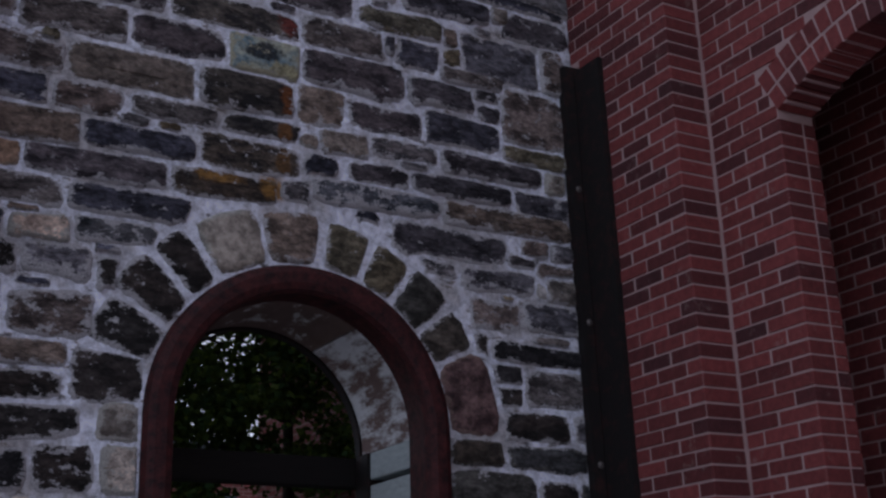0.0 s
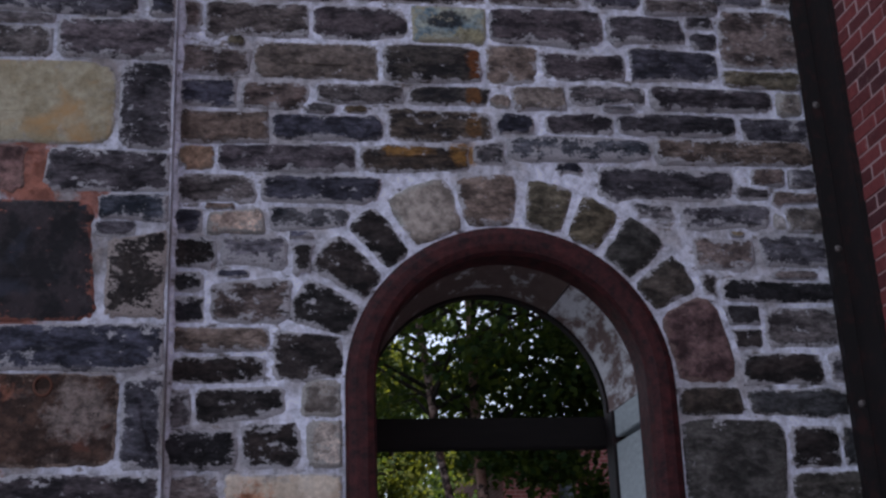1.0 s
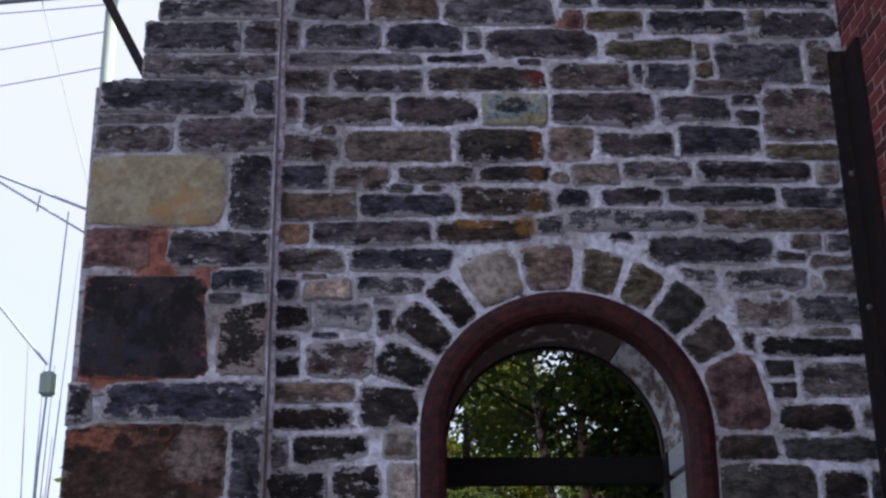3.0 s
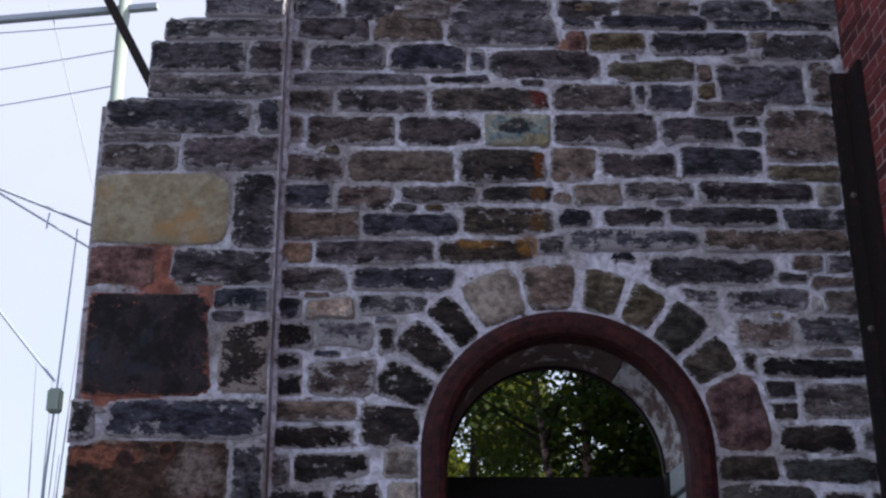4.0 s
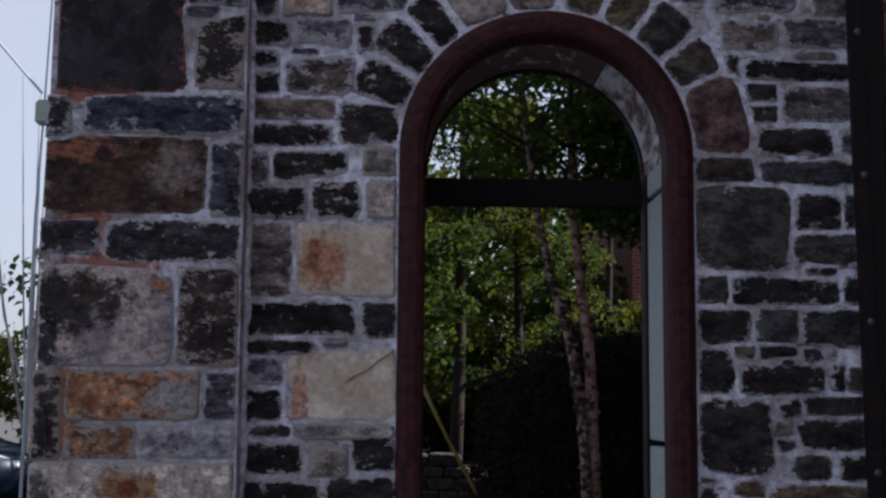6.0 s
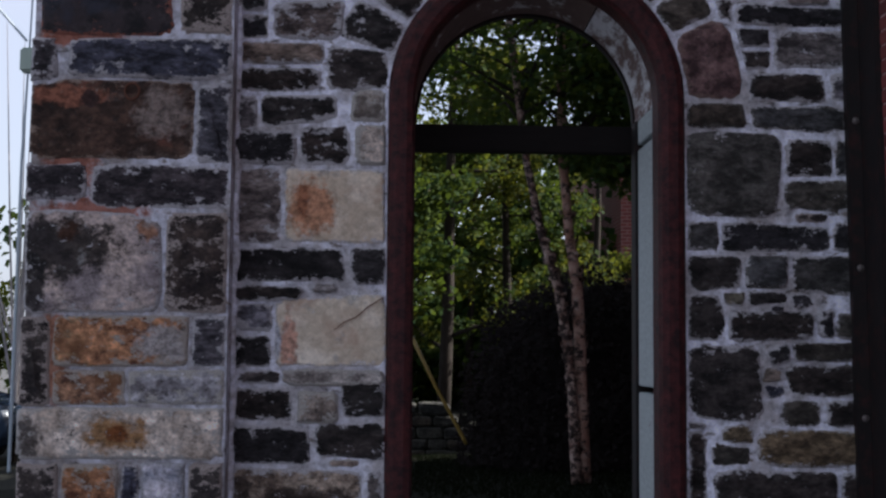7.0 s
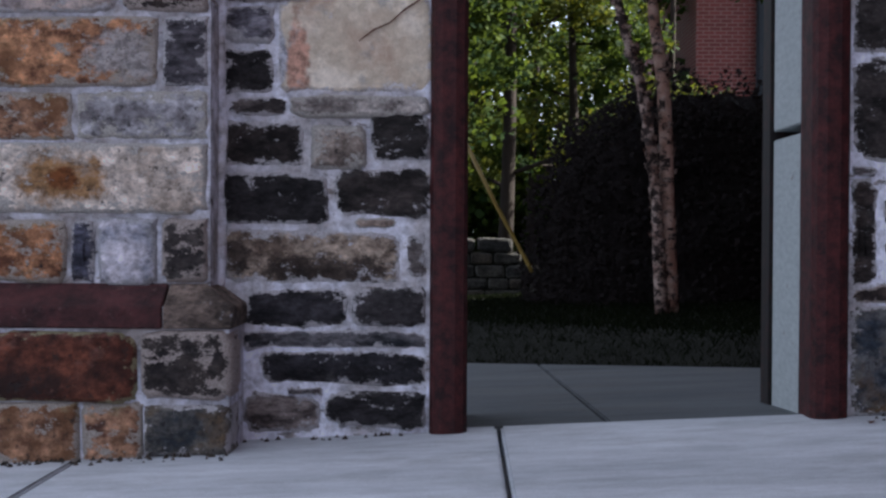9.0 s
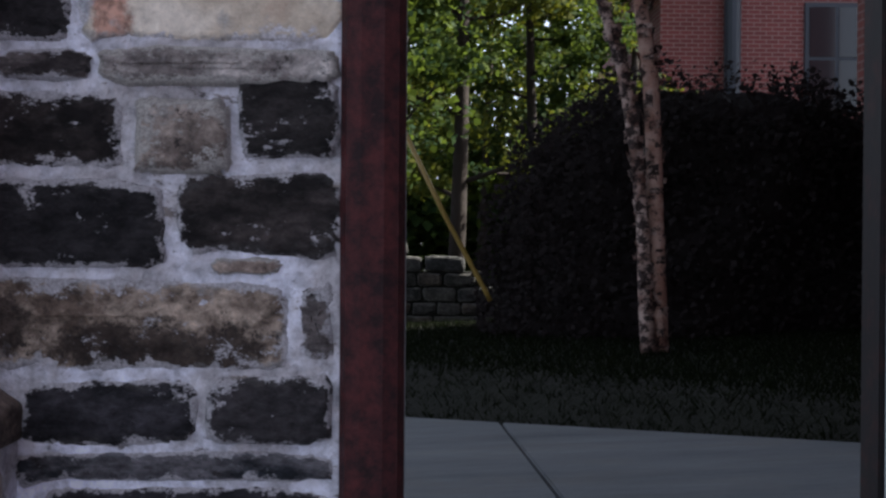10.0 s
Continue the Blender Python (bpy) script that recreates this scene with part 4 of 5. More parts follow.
pointing(0.606, 3.54, -0.48, 4.62, FRONT, MORTAR, wall, 2.0, True)
pointing(-0.278, 0.604, 0.10, 3.668, PIL_FRONT, MORTAR_RED, pilaster, 31.0)

# small spalls pinned into the wide joints
gap_rng, gallets = random.Random(17), 0
for _ in range(9000):
    w, h = gap_rng.uniform(0.05, 0.17), gap_rng.uniform(0.022, 0.06)
    x, z = gap_rng.uniform(0.63, 3.34 - w), gap_rng.uniform(-0.28, 4.2)
    near = min(math.hypot(px - CX, max(pz, ARCH_Z) - ARCH_Z) for px in (x, x + w / 2, x + w) for pz in (z, z + h))
    if near < (0.99 if z + h > ARCH_Z else R_OUT + 0.015):
        continue
    if any(x < b + 0.010 and x + w > a - 0.010 and z < d + 0.009 and z + h > c0 - 0.009 for a, b, c0, d in laid):
        continue
    rubble((x, x + w, z, z + h, gap_rng.choice("bbgnwdof")))
    gallets += 1
    if gallets >= 95:
        break


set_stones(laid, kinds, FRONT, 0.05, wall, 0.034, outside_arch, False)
for i, bed in enumerate(quoin_beds):
    row = [b for b in quoin_beds if b[2] < bed[3] - 0.02 and b[3] > bed[2] + 0.02]
    first, last = min(b[0] for b in row), PIL_RIGHT - 0.002
    near = [b for k, b in enumerate(quoin_beds) if k != i and b[2] < bed[3] + 0.16 and b[3] > bed[2] - 0.16]
    me = stone_mesh("stone", *bed, PIL_FRONT, 0.14 if bed[1] > 0.55 else 0.06, stone_rng, True, near, 0.036, lambda x, z: first - 0.006 < x < last)
    me.materials.append(STONES[quoin_kinds[i]])
    new("stone", me).parent = pilaster


def voussoir(a0, a1, r1, kind):
    """A wedge of the arch ring between two angles."""
    n, rows, verts, edge = 5, 6, [], []
    rng = stone_rng
    shape = [rng.uniform(-0.012, 0.012) for _ in range(40)]
    seed = rng.uniform(0, 90)
    for layer, (shrink, dy, e) in enumerate(((0.0, 0.05, 1.0), (0.0, 0.0, 1.0), (0.012, -0.017, 0.7), (0.035, -0.022, 0.0))):
        pts = []
        aa, ab, ra, rb = radians(a0), radians(a1), 0.695, r1
        outline = [(aa + (ab - aa) * i / n, ra) for i in range(n)] + [(ab, ra + (rb - ra) * i / n) for i in range(n)] + [(ab + (aa - ab) * i / n, rb) for i in range(n)] + [(aa, rb + (ra - rb) * i / n) for i in range(n)]
        mid_a, mid_r = (aa + ab) / 2, (ra + rb) / 2
        for i, (a, r) in enumerate(outline):
            half_a, half_r = abs(ab - aa) / 2 * mid_r, (rb - ra) / 2
            u, w = (a - mid_a) * mid_r / half_a, (r - mid_r) / half_r
            round_off = 1 - 0.10 * (abs(u) * abs(w)) ** 3
            uu = u * round_off * (half_a - shrink + shape[i % 40] * 0.55)
            ww = w * round_off * (half_r - shrink + shape[(i + 9) % 40] * 0.5)
            a2, r2 = mid_a + uu / mid_r, mid_r + ww
            y = FRONT + dy + (0.006 * noise.noise(Vector((a2 * 9, r2 * 9, seed))) if dy < 0 else 0)
            verts.append((CX + r2 * math.cos(a2), y, ARCH_Z + r2 * math.sin(a2)))
            edge.append(e)
    m = 4 * n
    faces = [(k * m + i, k * m + (i + 1) % m, (k + 1) * m + (i + 1) % m, (k + 1) * m + i) for k in range(3) for i in range(m)] + [tuple(range(3 * m, 4 * m))]
    me = bpy.data.meshes.new("voussoir")
    me.from_pydata(verts, [], faces)
    me.update()
    me.attributes.new("edge", "FLOAT", "POINT").data.foreach_set("value", edge)
    me.polygons.foreach_set("use_smooth", [True] * len(faces))
    me.materials.append(STONES[kind])
    new("voussoir", me).parent = wall


for a0, a1, r1, kind in RING:
    voussoir(a0, a1, r1, kind)

# ---- doorway ----
doorway = thing("doorway_surround", (0, 0, 0), "red painted arched doorway surround with whitewashed stone jambs", "doorway", kind="structure")


def swept(name, r0, r1, y0, y1, z_bottom, material, label, steps=40, rounded=0.0, side=None, a_from=0.0, a_to=180.0, legs=True):
    """A band that runs up one leg, round the arch and down the other."""
    c = rounded
    section = [(r0, y1), (r0, y0 + c), (r0 + 0.3 * c, y0 + 0.3 * c), (r0 + c, y0), (r1 - c, y0), (r1 - 0.3 * c, y0 + 0.3 * c), (r1, y0 + c), (r1, y1)] if c else [(r0, y1), (r0, y0), (r1, y0), (r1, y1)]
    stations = [(radians(a_from + (a_to - a_from) * i / steps), None) for i in range(steps + 1)]
    if legs:
        levels = [z_bottom + (ARCH_Z - z_bottom) * i / 12 for i in range(12)]
        stations = [(0.0, zz) for zz in levels] + stations + ([(math.pi, zz) for zz in reversed(levels)] if legs != "one" else [])
    verts = []
    for a, leg in stations:
        for r, y in section:
            wob = 0.0015 * noise.noise(Vector((r * 40, a * 9, (leg or 0) * 8)))
            zz = ARCH_Z + r * math.sin(a) if leg is None else (leg if leg > z_bottom else ground_z(CX + r * math.cos(a)) - 0.01)
            verts.append((CX + (r + wob) * math.cos(a), y + wob, zz))
    m = len(section)
    faces = [(s * m + i, s * m + (i + 1) % m, (s + 1) * m + (i + 1) % m, (s + 1) * m + i) for s in range(len(stations) - 1) for i in range(m)]
    faces += [tuple(range(m)), tuple(range((len(stations) - 1) * m, len(stations) * m))]
    return link_part(name, verts, faces, material, doorway, label)


swept("painted_trim", R_IN, R_OUT, 4.762, 4.94, -0.45, TRIM_PAINT, "red-brown painted rounded moulding", rounded=0.040)
swept("soffit", R_IN + 0.002, R_OUT, 4.941, BACK, 0, SOFFIT, "brown soffit with peeling paint", a_from=58, a_to=180, legs=False)
swept("soffit", R_IN + 0.002, R_OUT, 4.941, BACK, 0, PEELED, "whitewashed flaking arch stone", steps=14, a_from=0, a_to=57.4, legs=False)
swept("back_frame", R_IN - 0.010, R_OUT, BACK + 0.003, BACK + 0.05, 0, STEEL, "dark steel frame at the rear edge", legs=False)
part("back_frame", box(bmesh.new(), CX + R_IN - 0.010, CX + R_OUT, 5.325, BACK + 0.051, -0.45, ARCH_Z, 0.004), STEEL, doorway, "dark steel post at the rear edge")
for sx in (-1, 1):
    for za, zb in ((-0.45, 0.628), (0.660, 1.835), (1.862, ARCH_Z)):
        bm = bmesh.new()
        xa, xb = sorted((CX + sx * (R_IN + 0.002), CX + sx * R_OUT))
        box(bm, xa, xb, 4.941, 5.322 if sx > 0 else BACK, za, zb, 0.004)
        part("jamb_stone", bm, JAMB, doorway, "whitewashed grey jamb stone")
beam = tagged(part("transom_beam", box(bmesh.new(), CX - R_IN - 0.02, CX + R_IN + 0.02, 5.454, 5.54, 1.842, 1.980, 0.006), TIMBER), "dark timber transom beam across the arched doorway", "beam")

# unseen wall behind the camera, added to block sky light from the front right
tagged(part("wall_opposite", box(bmesh.new(), -1.0, 16.0, -12.5, -12.0, -0.8, 3.6), BRICK_MORTAR), "unseen plain wall added to block sky light", "wall", kind="structure")

# ---- steel angle in the corner ----
LEAN = Matrix.Translation((3.47, 4.7, 3.5)) @ Matrix.Rotation(radians(-0.9), 4, "Y") @ Matrix.Translation((-3.47, -4.7, -3.5))     # the old building is out of plumb
steel = thing("steel_corner_angle", (0, 0, 0), "black riveted steel angle between stone wall and brick wall", "steel angle", kind="structure")
steel.matrix_basis = LEAN
for args in ((3.388, 3.62, 4.757, 4.815, -0.6, 3.93), (3.447, 3.50, 4.55, 4.756, -0.6, 3.90)):
    part("flange", box(bmesh.new(), *args, 0.006), STEEL, steel)
for i in range(6):
    bm = bmesh.new()
    bmesh.ops.create_uvsphere(bm, u_segments=14, v_segments=8, radius=0.017, matrix=Matrix.Translation((3.424, 4.757, 3.255 - 0.68 * i)) @ Matrix.Diagonal((1, 0.55, 1, 1)))
    part("bolt", bm, BOLT, steel, "dull grey domed bolt", smooth=True)

# ---- brick building ----
brick_wall = tagged(new("wall_brick"), "red brick building wall with a stepped pier and a blind arch", "wall", kind="structure")
brick_wall.matrix_basis = LEAN
STRIP_X, MAIN_X, NICHE_X, BACK_X = 3.472, 3.676, 3.894, 4.42
STRIP_END, JAMB_Y = 4.068, 3.644
COURSE, LENGTH, JOINT = 0.0655, 0.190, 0.008
ARC_Y, ARC_R, SPRING = 2.924, 1.55, 3.27
ARC_Z = SPRING - math.sqrt(ARC_R ** 2 - 0.72 ** 2)
bm = bmesh.new()
# unseen upper height, added to cut sky light on the stone wall's right
TALL = 10.5
box(bm, STRIP_X + 0.004, NICHE_X - 0.006, STRIP_END + 0.004, 4.81, 3.93, TALL)
box(bm, STRIP_X + 0.004, NICHE_X - 0.006, STRIP_END + 0.004, 4.74, -0.8, 3.93)
box(bm, MAIN_X + 0.004, NICHE_X - 0.006, JAMB_Y + 0.004, STRIP_END + 0.05, -0.8, TALL)
box(bm, BACK_X + 0.004, 6.0, -0.5, 4.81, -0.8, TALL)
box(bm, NICHE_X - 0.05, BACK_X + 0.05, 4.70, 4.82, -0.8, TALL)
box(bm, NICHE_X - 0.01, BACK_X + 0.05, -0.5, 4.75, 5.0, TALL)
# front wall cut back here, out of view, to let light into the niche
box(bm, MAIN_X + 0.004, 6.0, -6.0, 0.30, -0.8, TALL)
box(bm, MAIN_X + 0.004, NICHE_X - 0.006, 0.29, 2.21 - 0.008, SPRING + 0.02, TALL)
steps = 24
for i in range(steps):
    ya, yb = [2.21 + 1.44 * (i + d) / steps for d in (0, 1)]
    za = ARC_Z + math.sqrt((ARC_R + 0.01) ** 2 - ((ya + yb) / 2 - ARC_Y) ** 2)
    box(bm, MAIN_X + 0.004, NICHE_X - 0.006, ya, yb, za, TALL)
part("mortar_core", bm, BRICK_MORTAR, brick_wall)

unit = bmesh.new()
box(unit, -0.5, 0.5, -0.5, 0.5, -0.5, 0.5)
bmesh.ops.bevel(unit, geom=list(unit.edges), offset=0.04, segments=1, affect="EDGES")
brick_mesh = bpy.data.meshes.new("brick")
unit.to_mesh(brick_mesh)
unit_v, unit_f = [v.co.copy() for v in unit.verts], [[v.index for v in f.verts] for f in unit.faces]
unit.free()
brick_mesh.materials.append(BRICK)
brick_rng = random.Random(8)
rest_v, rest_f = [], []


def lay(x0, x1, y0, y1, z0, z1, single, turn=None):
    """A brick: an object of its own, or one among the joined rest."""
    if x1 - x0 < 0.02 or y1 - y0 < 0.02:
        return
    m = Matrix.Translation(((x0 + x1) / 2 + brick_rng.uniform(-0.002, 0.002), (y0 + y1) / 2, (z0 + z1) / 2 + brick_rng.uniform(-0.001, 0.001)))
    m = (turn @ m if turn else m) @ Matrix.Diagonal((x1 - x0, y1 - y0, z1 - z0, 1))
    if single:
        ob = new("brick", brick_mesh)
        ob.parent, ob.matrix_basis = brick_wall, m
    else:
        base = len(rest_v)
        rest_v.extend(tuple(m @ v) for v in unit_v)
        rest_f.extend([base + i for i in f] for f in unit_f)


def extrados(z):
    """How far towards the pier the arch ring reaches at a height."""
    d = (ARC_R + 0.225) ** 2 - (z - ARC_Z) ** 2
    return ARC_Y + min(math.sqrt(d), (z - ARC_Z) * math.tan(radians(27.7))) + 0.006 if d > 0 and z > SPRING - 0.02 else None


for row in range(94):
    z0 = -0.62 + row * COURSE
    z1, odd = z0 + COURSE - JOINT, row % 2
    single = 1.85 < z0 < 4.15
    y_top = 4.81 if z0 > 3.90 else 4.74
    # pier strip beside the stone wall
    y = STRIP_END
    first = True
    while y < y_top - 0.03:
        w = 0.093 if first and odd else LENGTH
        y1 = y_top if y + w > y_top - 0.05 else y + w
        lay(STRIP_X, MAIN_X - 0.006 if first else STRIP_X + 0.098, y, y1, z0, z1, single)
        y, first = y1 + JOINT, False
    # main face, as far as the blind arch or over it
    lim = extrados((z0 + z1) / 2)
    y_low = JAMB_Y if z1 < SPRING + 0.02 else (lim if lim else -0.4)
    y_low = max(y_low, -0.4)
    y = STRIP_END - JOINT
    first = True
    while y > y_low + 0.02:
        w = 0.098 if first and not odd else LENGTH
        y0 = y_low if y - w < y_low + 0.06 else y - w
        lay(MAIN_X, MAIN_X + (0.142 if y0 == JAMB_Y else 0.098), y0, y, z0, z1, single and y > 3.2)
        y, first = y0 - JOINT, False
    if z1 < SPRING + 0.02:
        lay(MAIN_X + 0.152, NICHE_X, JAMB_Y - 0.002, JAMB_Y + 0.098, z0, z1, single)
        y = 0.30 - (0.1 if odd else 0)
        while y > -0.4:
            lay(MAIN_X, MAIN_X + 0.098, y - LENGTH, y, z0, z1, False)
            y -= LENGTH + JOINT
    # back of the blind arch
    y = 4.69 - (0.0 if odd else 0.1)
    while y > 1.6 and 1.2 < z0 < 4.9:
        lay(BACK_X, BACK_X + 0.098, y - LENGTH, y, z0, z1, False)
        y -= LENGTH + JOINT
# two rings of arch bricks
for ring in range(2):
    r0 = ARC_R + 0.11 * ring + 0.004
    count = 21 + ring
    for i in range(count):
        a = radians(-27.7 + 55.4 * (i + 0.5) / count)
        turn = Matrix.Translation((0, ARC_Y, ARC_Z)) @ Matrix.Rotation(-a, 4, "X")
        w = (r0 + 0.05) * radians(55.4) / count - JOINT
        lay(MAIN_X, NICHE_X - 0.004, -w / 2, w / 2, r0, r0 + 0.10, a > 0, turn)
rest = link_part("brickwork", rest_v, rest_f, BRICK, brick_wall)
rest["kind"] = "stuff"

# ---- planting behind the arch ----
def leaves(name, points, size, material, parent, rng, label=""):
    """Many small folded leaves at the given points."""
    v, f = [], []
    for p in points:
        a, b = rng.uniform(0, 2 * math.pi), rng.uniform(-0.7, 0.7)
        u = Vector((math.cos(a) * math.cos(b), math.sin(a) * math.cos(b), math.sin(b)))
        w = u.orthogonal()
        w.rotate(Matrix.Rotation(rng.uniform(-0.9, 0.9), 3, u))
        s = size * rng.uniform(0.6, 1.3)
        k = len(v)
        drop = Vector((0, 0, -0.12 * s))
        v += [p, p + u * 0.5 * s + w * 0.36 * s + drop, p + u * s, p + u * 0.5 * s - w * 0.36 * s + drop]
        f += [(k, k + 1, k + 2), (k, k + 2, k + 3)]
    ob = link_part(name, [tuple(q) for q in v], f, material, parent, label)
    return ob


def clump_points(rng, centre, radius, count, flat=0.75):
    out = []
    for _ in range(count):
        d = Vector((rng.gauss(0, 1), rng.gauss(0, 1), rng.gauss(0, 1) * flat))
        d = d.normalized() * radius * rng.uniform(0.2, 1.0) ** 0.5
        d.z *= flat
        out.append(Vector(centre) + d)
    return out


def tree(name, x, y, height, spread, lowest, seed, material, bark, label, group, count=9000, size=0.11, girth=0.10, limbs=16):
    """A tapered trunk with limbs and a crown of leaf clumps with gaps."""
    rng = random.Random(seed)
    base = ground_z(x) - 0.05
    ob = thing(name, (0, 0, 0), label, "tree", group)
    path, lean = [], Vector((rng.uniform(-0.04, 0.04), rng.uniform(-0.04, 0.04), 0))
    for i in range(9):
        s = i / 8
        path.append(Vector((x, y, base)) + Vector((0, 0, height * s)) + lean * height * s + Vector((math.sin(s * 5 + seed), math.cos(s * 4 + seed), 0)) * 0.12 * s)
    bm = bmesh.new()
    tube(bm, path, [girth * (1 - 0.85 * i / 8) for i in range(9)], 9)
    tips = []
    for i in range(limbs):
        s = rng.uniform(max(0.12, (lowest - base) / height - 0.05), 0.97)
        k = s * 8
        start = path[int(k)].lerp(path[min(int(k) + 1, 8)], k - int(k))
        a = i * 2.4 + rng.uniform(-0.4, 0.4)
        reach = spread * (1.1 - 0.75 * s) * rng.uniform(0.6, 1.1)
        end = start + Vector((math.cos(a) * reach, math.sin(a) * reach, reach * rng.uniform(0.15, 0.6)))
        mid = start.lerp(end, 0.5) + Vector((0, 0, -0.08 * reach))
        tube(bm, [start, mid, end], [girth * 0.34 * (1.1 - s), girth * 0.2, 0.008], 6)
        tips += [end, mid.lerp(end, 0.5), mid, end + Vector((rng.uniform(-0.4, 0.4), rng.uniform(-0.4, 0.4), rng.uniform(-0.3, 0.3)))]
    part("trunk", bm, bark, ob, smooth=True)
    pts = []
    per = max(1, count // len(tips))
    for t in tips:
        pts += clump_points(rng, t, rng.uniform(0.25, 0.62) * (0.5 + 0.25 * spread), per, 0.6)
    leaves("crown", pts, size, material, ob, rng)
    return ob


# the double-stemmed birch
birch = thing("birch_tree", (0, 0, 0), "double-stemmed river birch with pale peeling bark", "tree")
STEM_LEFT = [(2.890, 10.12, -0.42), (2.860, 10.12, 0.0), (2.836, 10.11, 0.5), (2.795, 10.10, 0.9), (2.705, 10.08, 1.40), (2.560, 10.05, 1.85), (2.420, 10.0, 2.5), (2.260, 9.95, 3.7), (2.040, 9.6, 6.6)]
STEM_RIGHT = [(2.955, 10.16, -0.42), (2.940, 10.16, 0.0), (2.926, 10.17, 0.5), (2.915, 10.17, 0.9), (2.890, 10.18, 1.40), (2.820, 10.18, 1.85), (2.760, 10.2, 2.6), (2.740, 10.2, 3.9), (2.700, 10.0, 7.2)]
for stem, r, bark in ((STEM_LEFT, 0.046, BIRCH), (STEM_RIGHT, 0.058, BIRCH_PINK)):
    part("stem", tube(bmesh.new(), stem, [r * (1.12 if i == 0 else 1.03 - 0.05 * i) * (1.0 + 0.06 * math.sin(i * 2.1)) for i in range(9)], 16), bark, birch, smooth=True)
flake_rng = random.Random(21)
flv, flf = [], []
for stem in (STEM_LEFT, STEM_RIGHT):
    for i in range(95):
        s = flake_rng.uniform(0, 5.4)
        p = Vector(stem[int(s)]).lerp(Vector(stem[int(s) + 1]), s - int(s))
        a = flake_rng.uniform(0, 2 * math.pi)
        out = Vector((math.cos(a), math.sin(a), 0))
        side = Vector((-out.y, out.x, 0))
        w, h, curl = flake_rng.uniform(0.015, 0.05), flake_rng.uniform(0.02, 0.07), flake_rng.uniform(0.006, 0.03)
        k0 = len(flv)
        b0 = p + out * (0.042 if stem is STEM_LEFT else 0.053)
        flv += [tuple(q) for q in (b0 - side * w, b0 + side * w, b0 + side * w + out * curl + Vector((0, 0, h)), b0 - side * w + out * curl * 0.6 + Vector((0, 0, h * 0.8)))]
        flf.append((k0, k0 + 1, k0 + 2, k0 + 3))
fl = link_part("peeling_bark", flv, flf, BIRCH, birch, "curling strips of pale bark")
fl["kind"] = "stuff"
birch_rng = random.Random(5)
btips = []
for stem in (STEM_LEFT, STEM_RIGHT):
    # upper crown, out of view, is spread wide to shade the courtyard
    for i in range(26):
        s = birch_rng.uniform(6.05, 6.5) if i < 7 else birch_rng.uniform(6.6, 7.95)
        p = Vector(stem[int(s)]).lerp(Vector(stem[int(s) + 1]), s - int(s))
        a = i * 2.4
        e = p + Vector((math.cos(a), math.sin(a) * 0.8, 0.35)) * (birch_rng.uniform(0.6, 1.3) if i < 7 else birch_rng.uniform(1.1, 2.7))
        part("limb", tube(bmesh.new(), [p, p.lerp(e, 0.5) + Vector((0.06 * math.sin(i), 0.05 * math.cos(i * 2), 0.12)), e], [0.020, 0.011, 0.004], 6), BARK, birch, smooth=True)
        btips += [e, p.lerp(e, 0.6)]
bpts = []
for t in btips:
    bpts += clump_points(birch_rng, t, birch_rng.uniform(0.35, 0.65) if t.z < 4.7 else birch_rng.uniform(0.6, 1.1), 150 if t.z < 4.7 else 300)

# low boughs that hang before the house
for i in range(16):
    p = Vector(STEM_RIGHT[6 if i % 3 else 7])
    e = Vector((birch_rng.uniform(3.1, 5.0), birch_rng.uniform(9.4, 11.2), birch_rng.uniform(2.35, 3.5)))
    part("limb", tube(bmesh.new(), [p, p.lerp(e, 0.5) + Vector((0, 0, 0.25)), e], [0.016, 0.010, 0.003], 6), BARK, birch, smooth=True)
    for q in (e, p.lerp(e, 0.65) + Vector((0, 0, 0.1))):
        bpts += clump_points(birch_rng, q, birch_rng.uniform(0.3, 0.5), 260, 0.55)
leaves("crown", bpts, 0.065, LEAF, birch, birch_rng)

# dark shrub behind the birch
shrub = thing("dark_shrub", (3.6, 12.2, ground_z(3.6)), "large rounded purple-black shrub in deep shade", "shrub")
shrub_rng = random.Random(11)


def shrub_surface(u, w, swell=1.0):
    """A broad mound with a lumpy skin; u runs round it, w up it."""
    n = noise.noise(Vector((math.cos(u) * 2.2, math.sin(u) * 2.2, w * 3))) * 0.13
    r = (1.0 + n) * swell
    return Vector((3.74 + 1.70 * r * math.cos(u) * math.cos(w) ** 0.55, 12.3 + 1.25 * r * math.sin(u) * math.cos(w) ** 0.55, -0.40 + 2.0 * r * math.sin(w)))


nu, nw = 40, 14
sv = [tuple(shrub_surface(2 * math.pi * i / nu, (math.pi / 2 - 0.02) * j / nw, 0.93)) for j in range(nw + 1) for i in range(nu)]
sf = [(j * nu + i, j * nu + (i + 1) % nu, (j + 1) * nu + (i + 1) % nu, (j + 1) * nu + i) for j in range(nw) for i in range(nu)]
sh_core = link_part("core", [(a - 3.6, b - 12.2, c - ground_z(3.6)) for a, b, c in sv], sf, LEAF_DARK, shrub)
spts = [shrub_surface(shrub_rng.uniform(0, 2 * math.pi), math.asin(shrub_rng.uniform(0, 0.999)), shrub_rng.uniform(0.92, 1.06)) - Vector((3.6, 12.2, ground_z(3.6))) for _ in range(26000)]
leaves("foliage", spts, 0.05, LEAF_DARK, shrub, shrub_rng)

